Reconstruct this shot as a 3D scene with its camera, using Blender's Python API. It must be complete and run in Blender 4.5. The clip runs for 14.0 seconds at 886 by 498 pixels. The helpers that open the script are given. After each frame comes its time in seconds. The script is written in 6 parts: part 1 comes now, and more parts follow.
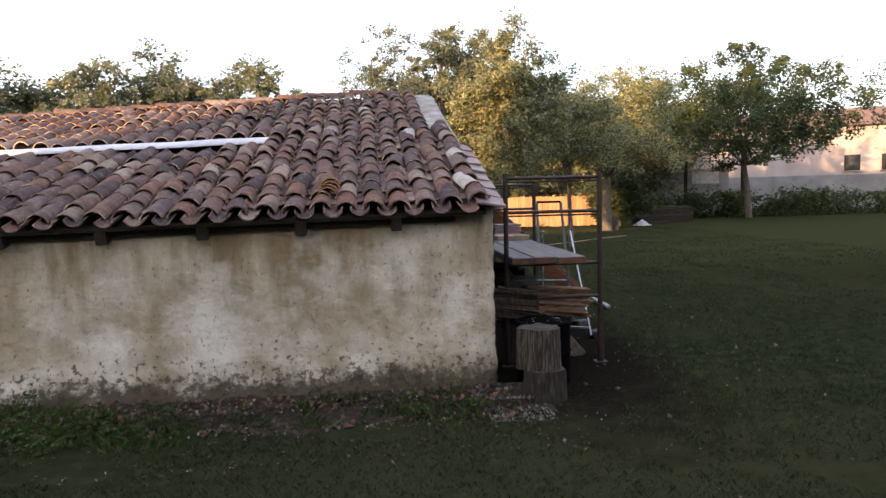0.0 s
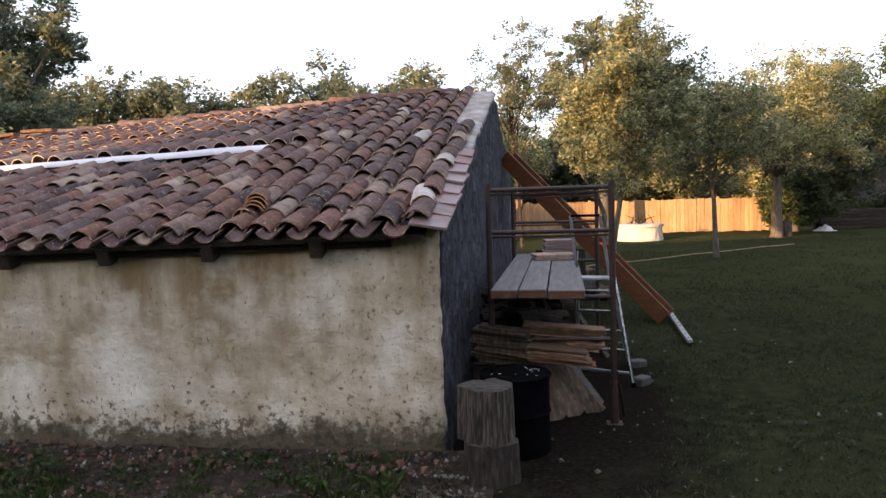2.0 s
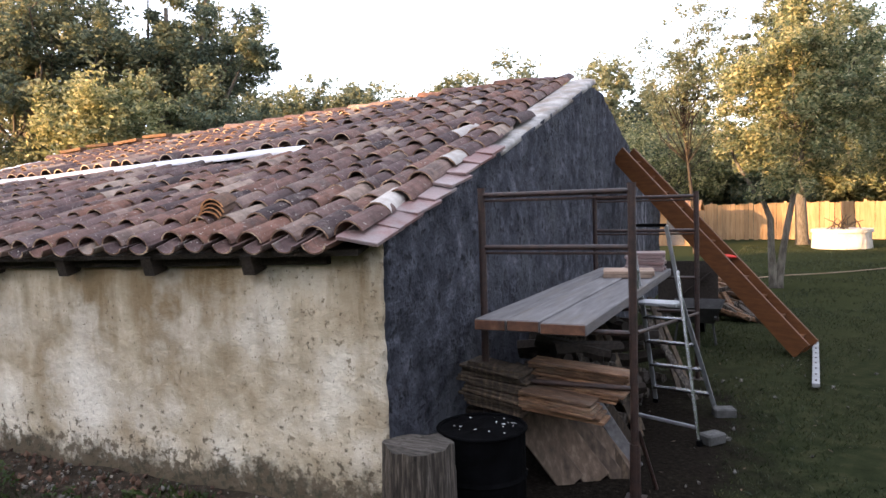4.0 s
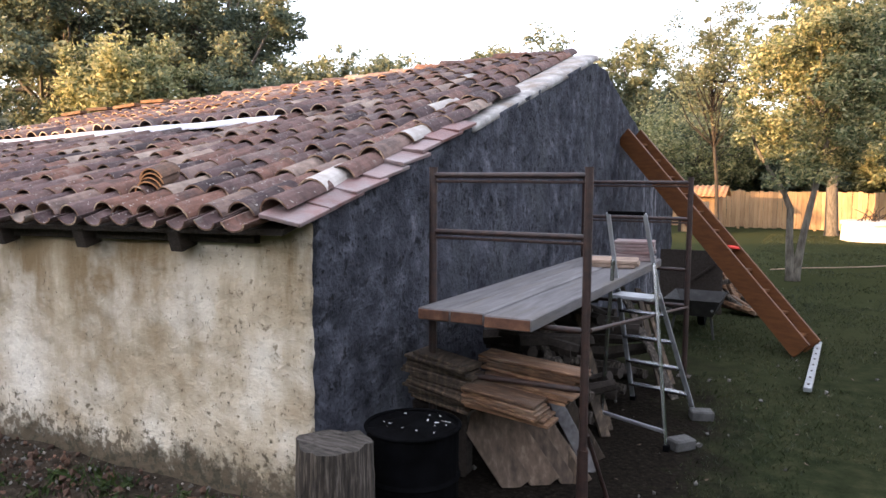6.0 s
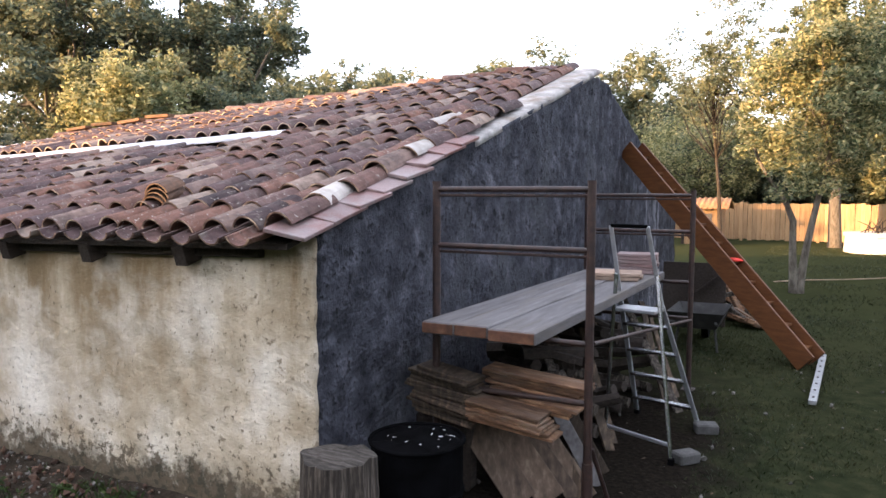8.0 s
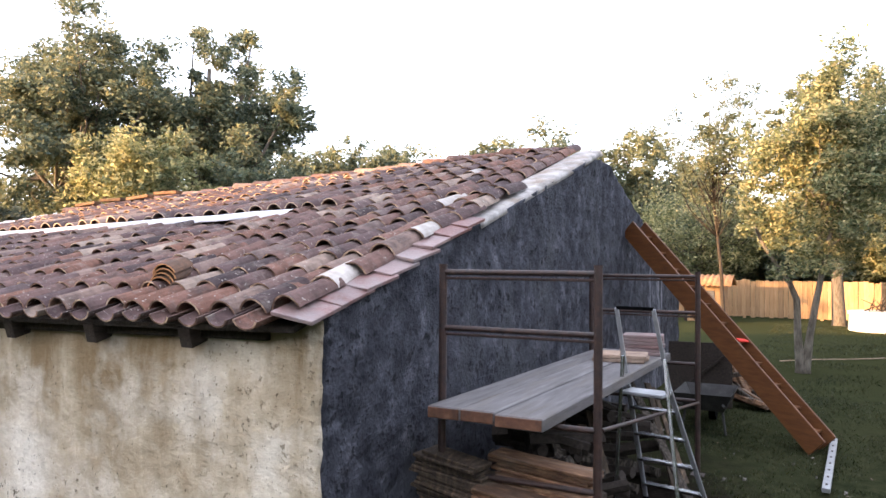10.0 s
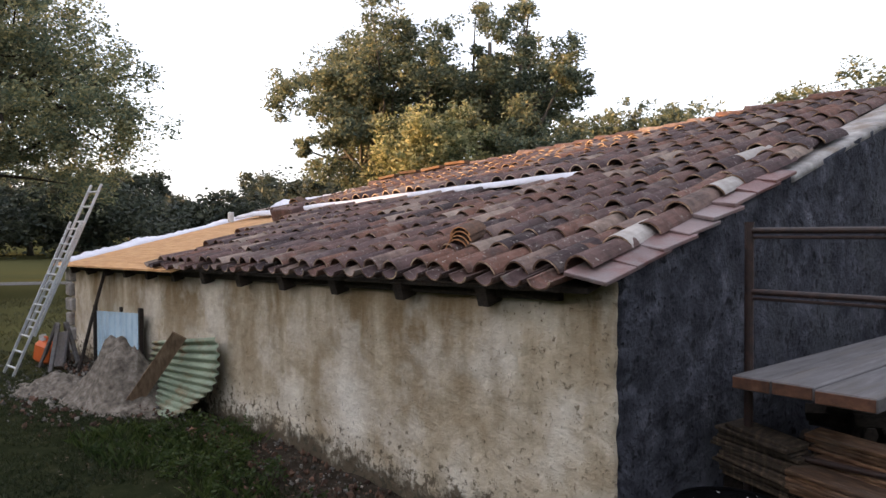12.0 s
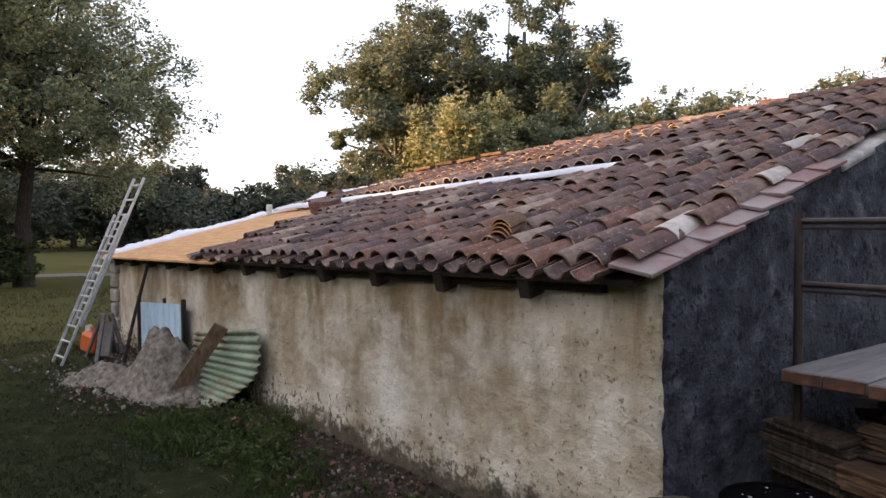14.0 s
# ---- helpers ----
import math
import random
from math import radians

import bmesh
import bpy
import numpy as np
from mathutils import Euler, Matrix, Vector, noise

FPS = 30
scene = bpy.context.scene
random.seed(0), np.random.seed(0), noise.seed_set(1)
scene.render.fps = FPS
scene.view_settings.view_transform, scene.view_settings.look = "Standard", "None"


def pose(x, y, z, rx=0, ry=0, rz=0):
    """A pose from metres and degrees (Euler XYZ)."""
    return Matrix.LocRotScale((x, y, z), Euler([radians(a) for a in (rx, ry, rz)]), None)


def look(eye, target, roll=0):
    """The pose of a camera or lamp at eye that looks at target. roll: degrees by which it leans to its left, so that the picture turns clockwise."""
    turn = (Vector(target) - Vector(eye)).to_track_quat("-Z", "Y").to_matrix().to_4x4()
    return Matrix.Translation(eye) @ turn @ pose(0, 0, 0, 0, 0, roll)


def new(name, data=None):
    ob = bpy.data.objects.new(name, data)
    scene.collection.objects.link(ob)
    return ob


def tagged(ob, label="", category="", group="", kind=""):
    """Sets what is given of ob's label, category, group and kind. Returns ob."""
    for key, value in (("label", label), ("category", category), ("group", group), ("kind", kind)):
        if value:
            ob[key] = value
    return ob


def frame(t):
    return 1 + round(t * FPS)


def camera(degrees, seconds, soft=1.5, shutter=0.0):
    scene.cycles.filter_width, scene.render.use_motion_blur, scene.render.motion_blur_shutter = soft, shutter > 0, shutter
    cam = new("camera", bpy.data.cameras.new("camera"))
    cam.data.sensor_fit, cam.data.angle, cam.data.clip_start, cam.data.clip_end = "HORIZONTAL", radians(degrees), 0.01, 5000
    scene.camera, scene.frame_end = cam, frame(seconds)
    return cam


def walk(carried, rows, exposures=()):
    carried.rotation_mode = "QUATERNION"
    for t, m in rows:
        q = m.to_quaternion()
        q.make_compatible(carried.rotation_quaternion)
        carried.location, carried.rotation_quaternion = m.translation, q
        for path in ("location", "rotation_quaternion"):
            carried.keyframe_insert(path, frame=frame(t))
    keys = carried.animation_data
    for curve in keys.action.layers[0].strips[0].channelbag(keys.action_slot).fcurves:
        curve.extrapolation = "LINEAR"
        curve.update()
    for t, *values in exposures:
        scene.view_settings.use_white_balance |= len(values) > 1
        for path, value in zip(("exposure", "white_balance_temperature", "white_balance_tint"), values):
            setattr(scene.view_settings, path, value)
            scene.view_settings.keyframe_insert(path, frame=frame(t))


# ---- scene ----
cam = camera(62.6, 14.0)
EXPOSURES = [(t, e, 6120 if t < 10.5 else 6300, 17) for t, e in ((0, 1.3), (1.5, 1.3), (2.5, 1.15), (3.2, 1.5), (5.3, 2.05), (9.6, 2.08), (10.1, 2.2), (10.6, 1.3), (11.0, 0.85), (11.5, 1.02), (12.0, 1.15), (14, 1.2))]
PATH = [
    (0, (-1.062, -6.125, 1.727), (-0.85, -4.142, 1.571), -1.4),
    (0.5, (-0.51, -5.908, 1.788), (-0.515, -3.913, 1.649), -1.8),
    (1, (-0.125, -5.516, 1.736), (-0.096, -3.52, 1.616), -2.5),
    (1.5, (0.321, -5.149, 1.764), (0.231, -3.155, 1.642), -3.2),
    (2, (0.779, -4.841, 1.8), (0.484, -2.868, 1.658), -1.8),
    (2.5, (1.112, -4.432, 1.803), (0.723, -2.475, 1.664), -0.7),
    (3, (1.452, -4.124, 1.794), (0.875, -2.211, 1.705), -2.1),
    (5.3, (2.287, -3.01, 1.818), (1.351, -1.254, 1.62), -0.4),
    (5.5, (2.295, -3.011, 1.818), (1.376, -1.245, 1.628), -0.4),
    (6, (2.301, -2.99, 1.822), (1.401, -1.214, 1.629), 0.3),
    (6.5, (2.304, -3.003, 1.825), (1.408, -1.222, 1.657), 0.4),
    (7, (2.304, -3.004, 1.827), (1.4, -1.227, 1.667), 0.3),
    (9.5, (2.297, -3.013, 1.829), (1.389, -1.238, 1.676), -0.2),
    (10, (2.283, -3.027, 1.881), (1.367, -1.249, 1.925), 0.5),
    (10.5, (2.282, -3.023, 1.862), (1.375, -1.242, 1.928), -0.1),
    (11, (2.282, -3.024, 1.845), (1.291, -1.287, 1.851), -0.2),
    (11.5, (2.221, -3.009, 1.869), (0.835, -1.571, 1.779), -0.7),
    (12, (2.177, -3.004, 1.846), (0.671, -1.69, 1.797), -0.3),
    (12.5, (2.148, -3.022, 1.847), (0.608, -1.747, 1.789), -0.1),
    (13, (2.142, -3.033, 1.843), (0.594, -1.768, 1.782), -0.2),
    (13.5, (2.14, -3.029, 1.84), (0.582, -1.776, 1.775), -0.0),
    (14, (2.142, -3.034, 1.849), (0.577, -1.791, 1.777), -0.5),
]
walk(cam, [(t, look(eye, target, roll)) for t, eye, target, roll in PATH], EXPOSURES)

# ---- sky and sun ----
SUN_FROM = Vector((-0.58, -0.815, 0.0)).normalized()
SUN_UP = radians(9.0)
world = bpy.data.worlds.new("evening_sky")
scene.world = world
world.use_nodes = True
sky = world.node_tree.nodes.new("ShaderNodeTexSky")
sky.sky_type, sky.sun_disc = "NISHITA", False
sky.sun_elevation = SUN_UP
sky.sun_rotation = math.atan2(SUN_FROM.x, SUN_FROM.y)
sky.dust_density, sky.ozone_density = 2.0, 1.0
back = world.node_tree.nodes["Background"]
back.inputs["Strength"].default_value = 0.09
world.node_tree.links.new(sky.outputs[0], back.inputs["Color"])
# thin even haze over the whole sky
haze = world.node_tree.nodes.new("ShaderNodeBackground")
haze.inputs["Color"].default_value, haze.inputs["Strength"].default_value = (0.93, 0.95, 1.0, 1), 0.52
both = world.node_tree.nodes.new("ShaderNodeAddShader")
world.node_tree.links.new(back.outputs[0], both.inputs[0])
world.node_tree.links.new(haze.outputs[0], both.inputs[1])
world.node_tree.links.new(both.outputs[0], world.node_tree.nodes["World Output"].inputs["Surface"])
sun = new("sun", bpy.data.lights.new("sun", "SUN"))
sun.data.energy, sun.data.angle, sun.data.color = 5.5, radians(0.6), (1.0, 0.62, 0.29)
sun.matrix_world = look(SUN_FROM * 50 + Vector((0, 0, 50 * math.tan(SUN_UP))), (0, 0, 0))


# ---- materials ----
def ramp(nt, stops):
    r = nt.nodes.new("ShaderNodeValToRGB")
    els = r.color_ramp.elements
    while len(els) < len(stops):
        els.new(0.5)
    for e, (p, c) in zip(els, stops):
        e.position, e.color = p, (*c, 1)
    return r


def noise_node(nt, vec, scale, detail=5, rough=0.6):
    n = nt.nodes.new("ShaderNodeTexNoise")
    n.inputs["Scale"].default_value = scale
    n.inputs["Detail"].default_value = detail
    n.inputs["Roughness"].default_value = rough
    nt.links.new(vec, n.inputs["Vector"])
    return n


def mix(nt, fac, a, b, mode="MIX"):
    m = nt.nodes.new("ShaderNodeMix")
    m.data_type, m.blend_type = "RGBA", mode
    for sock, v in ((m.inputs[0], fac), (m.inputs[6], a), (m.inputs[7], b)):
        if isinstance(v, (int, float)):
            sock.default_value = v
        elif isinstance(v, tuple):
            sock.default_value = (*v, 1)
        else:
            nt.links.new(v, sock)
    return m.outputs[2]


def mat(name, stops, scale=6.0, rough=0.85, bump=0.3, fine=70.0, stain=None, stain_scale=1.5, stain_at=(0.5, 0.7),
        stretch=(1, 1, 1), vary=0.0, metal=0.0, dist=0.01, island=False, gloss=0.3):
    """A surface with colour grain, stains at a larger scale and fine relief, at real-world size."""
    m = bpy.data.materials.new(name)
    m.use_nodes = True
    nt = m.node_tree
    b = nt.nodes["Principled BSDF"]
    geo = nt.nodes.new("ShaderNodeNewGeometry")
    mp = nt.nodes.new("ShaderNodeMapping")
    mp.inputs["Scale"].default_value = stretch
    nt.links.new(geo.outputs["Position"], mp.inputs["Vector"])
    vec = mp.outputs[0]
    n1 = noise_node(nt, vec, scale)
    r = ramp(nt, stops)
    nt.links.new(n1.outputs[0], r.inputs[0])
    col = r.outputs[0]
    if stain:
        n2 = noise_node(nt, vec, stain_scale, 6, 0.7)
        rs = ramp(nt, [(stain_at[0], (0, 0, 0)), (stain_at[1], (1, 1, 1))])
        nt.links.new(n2.outputs[0], rs.inputs[0])
        col = mix(nt, rs.outputs[0], col, stain)
    if vary:
        if island:
            rnd = geo.outputs["Random Per Island"]
        else:
            rnd = nt.nodes.new("ShaderNodeObjectInfo").outputs["Random"]
        rv = ramp(nt, [(0, (1 - vary,) * 3), (0.5, (1, 1, 1)), (1, (1 + vary, 1 + vary * 0.9, 1 + vary * 0.8))])
        nt.links.new(rnd, rv.inputs[0])
        col = mix(nt, 1.0, col, rv.outputs[0], "MULTIPLY")
    nt.links.new(col, b.inputs["Base Color"])
    b.inputs["Roughness"].default_value = rough
    b.inputs["Metallic"].default_value = metal
    b.inputs["Specular IOR Level"].default_value = gloss
    if bump:
        n3 = noise_node(nt, vec, fine, 4, 0.65)
        bp = nt.nodes.new("ShaderNodeBump")
        bp.inputs["Strength"].default_value = bump
        bp.inputs["Distance"].default_value = dist
        nt.links.new(n3.outputs[0], bp.inputs["Height"])
        nt.links.new(bp.outputs[0], b.inputs["Normal"])
    return m


def leaf_mat(name, stops, through_light=0.35):
    """Leaves: a colour of its own for each, with light passing through."""
    m = bpy.data.materials.new(name)
    m.use_nodes = True
    nt = m.node_tree
    b = nt.nodes["Principled BSDF"]
    out = nt.nodes["Material Output"]
    geo = nt.nodes.new("ShaderNodeNewGeometry")
    r = ramp(nt, stops)
    nt.links.new(geo.outputs["Random Per Island"], r.inputs[0])
    big = noise_node(nt, geo.outputs["Position"], 0.7, 2)
    rb = ramp(nt, [(0.35, (0.7, 0.75, 0.75)), (0.65, (1.25, 1.15, 0.95))])
    nt.links.new(big.outputs[0], rb.inputs[0])
    col = mix(nt, 1.0, r.outputs[0], rb.outputs[0], "MULTIPLY")
    nt.links.new(col, b.inputs["Base Color"])
    b.inputs["Roughness"].default_value = 0.55
    b.inputs["Specular IOR Level"].default_value = 0.3
    tr = nt.nodes.new("ShaderNodeBsdfTranslucent")
    nt.links.new(col, tr.inputs["Color"])
    ms = nt.nodes.new("ShaderNodeMixShader")
    ms.inputs[0].default_value = through_light
    nt.links.new(b.outputs[0], ms.inputs[1])
    nt.links.new(tr.outputs[0], ms.inputs[2])
    nt.links.new(ms.outputs[0], out.inputs["Surface"])
    return m


def render_wall_mat():
    """Old lime render: cream grey, brown run-down streaks from the eave, dark splashed earth and moss near the foot."""
    m = mat("lime_render", [(0.28, (0.35, 0.27, 0.175)), (0.48, (0.54, 0.46, 0.34)), (0.7, (0.77, 0.705, 0.585))], 2.4, 0.95, 0.6, 22.0, dist=0.020, gloss=0.05)
    nt = m.node_tree
    b = nt.nodes["Principled BSDF"]
    col = b.inputs["Base Color"].links[0].from_socket
    geo = nt.nodes.new("ShaderNodeNewGeometry")
    mp = nt.nodes.new("ShaderNodeMapping")
    mp.inputs["Scale"].default_value = (1.0, 1.0, 0.22)
    nt.links.new(geo.outputs["Position"], mp.inputs["Vector"])
    streak = noise_node(nt, mp.outputs[0], 1.7, 6, 0.62)
    r1 = ramp(nt, [(0.40, (0, 0, 0)), (0.58, (0.95, 0.95, 0.95))])
    nt.links.new(streak.outputs[0], r1.inputs[0])
    sep = nt.nodes.new("ShaderNodeSeparateXYZ")
    nt.links.new(geo.outputs["Position"], sep.inputs[0])
    up = nt.nodes.new("ShaderNodeMapRange")
    up.inputs[1].default_value, up.inputs[2].default_value = 0.35, 1.35
    up.inputs[3].default_value, up.inputs[4].default_value = 0.25, 1.15
    nt.links.new(sep.outputs[2], up.inputs[0])
    f1 = mix(nt, 1.0, r1.outputs[0], up.outputs[0], "MULTIPLY")
    col = mix(nt, f1, col, (0.26, 0.19, 0.11))
    pale = noise_node(nt, geo.outputs["Position"], 1.15, 5, 0.65)
    r4 = ramp(nt, [(0.48, (0, 0, 0)), (0.66, (0.8, 0.8, 0.8))])
    nt.links.new(pale.outputs[0], r4.inputs[0])
    col = mix(nt, r4.outputs[0], col, (0.74, 0.685, 0.59))
    # holes where grit fell out of the render, drawn downwards by the trowel
    tall = nt.nodes.new("ShaderNodeMapping")
    tall.inputs["Scale"].default_value = (1.0, 1.0, 0.55)
    tall.inputs["Rotation"].default_value = (0, 0.35, 0)
    nt.links.new(geo.outputs["Position"], tall.inputs["Vector"])
    fleck = noise_node(nt, tall.outputs[0], 52, 4, 0.65)
    r3 = ramp(nt, [(0.63, (0, 0, 0)), (0.69, (0.8, 0.8, 0.8))])
    nt.links.new(fleck.outputs[0], r3.inputs[0])
    col = mix(nt, r3.outputs[0], col, (0.125, 0.10, 0.072))
    hole = nt.nodes.new("ShaderNodeBump")
    hole.invert = True
    hole.inputs["Strength"].default_value, hole.inputs["Distance"].default_value = 0.8, 0.015
    nt.links.new(r3.outputs[0], hole.inputs["Height"])
    nt.links.new(b.inputs["Normal"].links[0].from_socket, hole.inputs["Normal"])
    trowel = noise_node(nt, geo.outputs["Position"], 8.5, 7, 0.68)
    wave = nt.nodes.new("ShaderNodeBump")
    wave.inputs["Strength"].default_value, wave.inputs["Distance"].default_value = 0.55, 0.05
    nt.links.new(trowel.outputs[0], wave.inputs["Height"])
    nt.links.new(hole.outputs[0], wave.inputs["Normal"])
    nt.links.new(wave.outputs[0], b.inputs["Normal"])
    pit = noise_node(nt, geo.outputs["Position"], 11, 6, 0.7)
    r5 = ramp(nt, [(0.62, (0, 0, 0)), (0.72, (0.55, 0.55, 0.55))])
    nt.links.new(pit.outputs[0], r5.inputs[0])
    col = mix(nt, r5.outputs[0], col, (0.30, 0.24, 0.165))
    splash = noise_node(nt, geo.outputs["Position"], 3.2, 7, 0.75)
    add = nt.nodes.new("ShaderNodeMath")
    add.operation = "MULTIPLY_ADD"
    add.inputs[1].default_value = -1.3
    nt.links.new(sep.outputs[2], add.inputs[0])
    low = nt.nodes.new("ShaderNodeMath")
    low.operation = "MULTIPLY_ADD"
    low.inputs[1].default_value = 0.030
    nt.links.new(sep.outputs[0], low.inputs[0])
    nt.links.new(splash.outputs[0], low.inputs[2])
    nt.links.new(low.outputs[0], add.inputs[2])
    r2 = ramp(nt, [(0.10, (0, 0, 0)), (0.30, (1, 1, 1))])
    nt.links.new(add.outputs[0], r2.inputs[0])
    col = mix(nt, r2.outputs[0], col, (0.075, 0.065, 0.045))
    # flecks of splashed earth above the ragged edge
    speck = noise_node(nt, geo.outputs["Position"], 15, 5, 0.7)
    add2 = nt.nodes.new("ShaderNodeMath")
    add2.operation = "MULTIPLY_ADD"
    add2.inputs[1].default_value = -0.42
    nt.links.new(sep.outputs[2], add2.inputs[0])
    nt.links.new(speck.outputs[0], add2.inputs[2])
    r6 = ramp(nt, [(0.40, (0, 0, 0)), (0.47, (0.9, 0.9, 0.9))])
    nt.links.new(add2.outputs[0], r6.inputs[0])
    col = mix(nt, r6.outputs[0], col, (0.12, 0.095, 0.065))
    # plaster flaked off in small chips near the corner
    near = nt.nodes.new("ShaderNodeMapRange")
    near.inputs[1].default_value, near.inputs[2].default_value = -2.6, 0.0
    near.inputs[3].default_value, near.inputs[4].default_value = -0.08, 0.03
    nt.links.new(sep.outputs[0], near.inputs[0])
    chip = noise_node(nt, geo.outputs["Position"], 17, 6, 0.7)
    add3 = nt.nodes.new("ShaderNodeMath")
    nt.links.new(chip.outputs[0], add3.inputs[0])
    nt.links.new(near.outputs[0], add3.inputs[1])
    r7 = ramp(nt, [(0.61, (0, 0, 0)), (0.65, (0.85, 0.85, 0.85))])
    nt.links.new(add3.outputs[0], r7.inputs[0])
    col = mix(nt, r7.outputs[0], col, (0.22, 0.175, 0.12))
    nt.links.new(col, b.inputs["Base Color"])
    return m


M_RENDER = render_wall_mat()


def pitted(m, scale, at, colour):
    """Adds small dark pits to a surface."""
    nt = m.node_tree
    b = nt.nodes["Principled BSDF"]
    col = b.inputs["Base Color"].links[0].from_socket
    geo = nt.nodes.new("ShaderNodeNewGeometry")
    n = noise_node(nt, geo.outputs["Position"], scale, 3, 0.55)
    r = ramp(nt, [(at, (0, 0, 0)), (at + 0.09, (0.85, 0.85, 0.85))])
    nt.links.new(n.outputs[0], r.inputs[0])
    nt.links.new(mix(nt, r.outputs[0], col, colour), b.inputs["Base Color"])
    return m



# Cement render of the gable, with the side's shade put into a very dark colour.
M_CEMENT_SHADE = mat("shade_dark_cement_render", [(0.3, (0.026, 0.027, 0.033)), (0.55, (0.062, 0.063, 0.075)), (0.75, (0.15, 0.151, 0.172))], 5.5, 0.95, 1.0, 30.0,
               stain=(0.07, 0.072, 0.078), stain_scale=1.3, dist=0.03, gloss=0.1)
pitted(M_CEMENT_SHADE, 13, 0.58, (0.018, 0.018, 0.02))
pitted(M_CEMENT_SHADE, 30, 0.60, (0.010, 0.010, 0.011))


def lime_runs(m):
    """Two pale runs of lime down the far half of the gable."""
    nt = m.node_tree
    b = nt.nodes["Principled BSDF"]
    col = b.inputs["Base Color"].links[0].from_socket
    geo = nt.nodes.new("ShaderNodeNewGeometry")
    sep = nt.nodes.new("ShaderNodeSeparateXYZ")
    nt.links.new(geo.outputs["Position"], sep.inputs[0])
    mp = nt.nodes.new("ShaderNodeMapping")
    mp.inputs["Scale"].default_value = (1.0, 2.6, 0.25)
    nt.links.new(geo.outputs["Position"], mp.inputs["Vector"])
    run = noise_node(nt, mp.outputs[0], 2.4, 5, 0.6)
    gone = nt.nodes.new("ShaderNodeMath")
    gone.operation = "COMPARE"
    gone.inputs[1].default_value, gone.inputs[2].default_value = 8.5, 0.55
    nt.links.new(sep.outputs[1], gone.inputs[0])
    r = ramp(nt, [(0.48, (0, 0, 0)), (0.62, (0.7, 0.7, 0.7))])
    nt.links.new(run.outputs[0], r.inputs[0])
    f = mix(nt, 1.0, r.outputs[0], gone.outputs[0], "MULTIPLY")
    nt.links.new(mix(nt, f, col, (0.26, 0.26, 0.29)), b.inputs["Base Color"])


lime_runs(M_CEMENT_SHADE)
M_MORTAR = mat("pale_mortar", [(0.3, (0.20, 0.185, 0.175)), (0.5, (0.33, 0.305, 0.285)), (0.7, (0.47, 0.435, 0.40))], 7, 0.95, 0.9, 40, stain=(0.24, 0.19, 0.15), stain_scale=2.5, stain_at=(0.5, 0.66))
def tile_mat(name, island):
    """Old fired clay: each tile of its own tone, from purple brown to tan, with grey lichen and dark stains."""
    m = mat(name, [(0.25, (0.5, 0.5, 0.5)), (0.5, (0.95, 0.93, 0.9)), (0.75, (1.35, 1.3, 1.25))], 11, 0.88, 0.6, 85, dist=0.012, gloss=0.2)
    nt = m.node_tree
    b = nt.nodes["Principled BSDF"]
    grain = b.inputs["Base Color"].links[0].from_socket
    geo = nt.nodes.new("ShaderNodeNewGeometry")
    rnd = geo.outputs["Random Per Island"] if island else nt.nodes.new("ShaderNodeObjectInfo").outputs["Random"]
    r = ramp(nt, [(0.0, (0.050, 0.036, 0.037)), (0.2, (0.098, 0.064, 0.063)), (0.4, (0.145, 0.090, 0.080)), (0.55, (0.175, 0.088, 0.062)), (0.7, (0.118, 0.084, 0.084)), (0.87, (0.215, 0.15, 0.125)), (1.0, (0.31, 0.245, 0.20))])
    nt.links.new(rnd, r.inputs[0])
    col = mix(nt, 1.0, r.outputs[0], grain, "MULTIPLY")
    lich = noise_node(nt, geo.outputs["Position"], 7, 6, 0.7)
    rl = ramp(nt, [(0.55, (0, 0, 0)), (0.68, (0.6, 0.6, 0.6))])
    nt.links.new(lich.outputs[0], rl.inputs[0])
    col = mix(nt, rl.outputs[0], col, (0.21, 0.175, 0.15))
    spot = noise_node(nt, geo.outputs["Position"], 48, 2, 0.5)
    rp = ramp(nt, [(0.66, (0, 0, 0)), (0.71, (0.8, 0.8, 0.8))])
    nt.links.new(spot.outputs[0], rp.inputs[0])
    col = mix(nt, rp.outputs[0], col, (0.38, 0.34, 0.30))
    dark = noise_node(nt, geo.outputs["Position"], 4.0, 6, 0.7)
    rd = ramp(nt, [(0.52, (0, 0, 0)), (0.68, (0.75, 0.75, 0.75))])
    nt.links.new(dark.outputs[0], rd.inputs[0])
    col = mix(nt, rd.outputs[0], col, (0.055, 0.042, 0.038))
    nt.links.new(col, b.inputs["Base Color"])
    return m


M_TILE = tile_mat("old_clay_tile", False)
M_TILE_BULK = tile_mat("old_clay_tile_field", True)
M_RIM = mat("worn_tile_rim", [(0.36, (0.075, 0.045, 0.032)), (0.5, (0.20, 0.12, 0.08)), (0.64, (0.56, 0.41, 0.28))], 9, 0.9, 0.4, 90)
M_TILE_PALE = mat("pale_clay_tile", [(0.3, (0.30, 0.26, 0.23)), (0.7, (0.50, 0.46, 0.42))], 9, 0.85, 0.4, 90, vary=0.2)
M_TILE_TAN = mat("tan_clay_tile", [(0.3, (0.24, 0.165, 0.12)), (0.7, (0.38, 0.28, 0.21))], 9, 0.85, 0.4, 90, vary=0.25)
M_TILE_NEW = mat("broken_orange_clay", [(0.3, (0.34, 0.15, 0.06)), (0.7, (0.50, 0.27, 0.13))], 12, 0.8, 0.4, 90, vary=0.25)
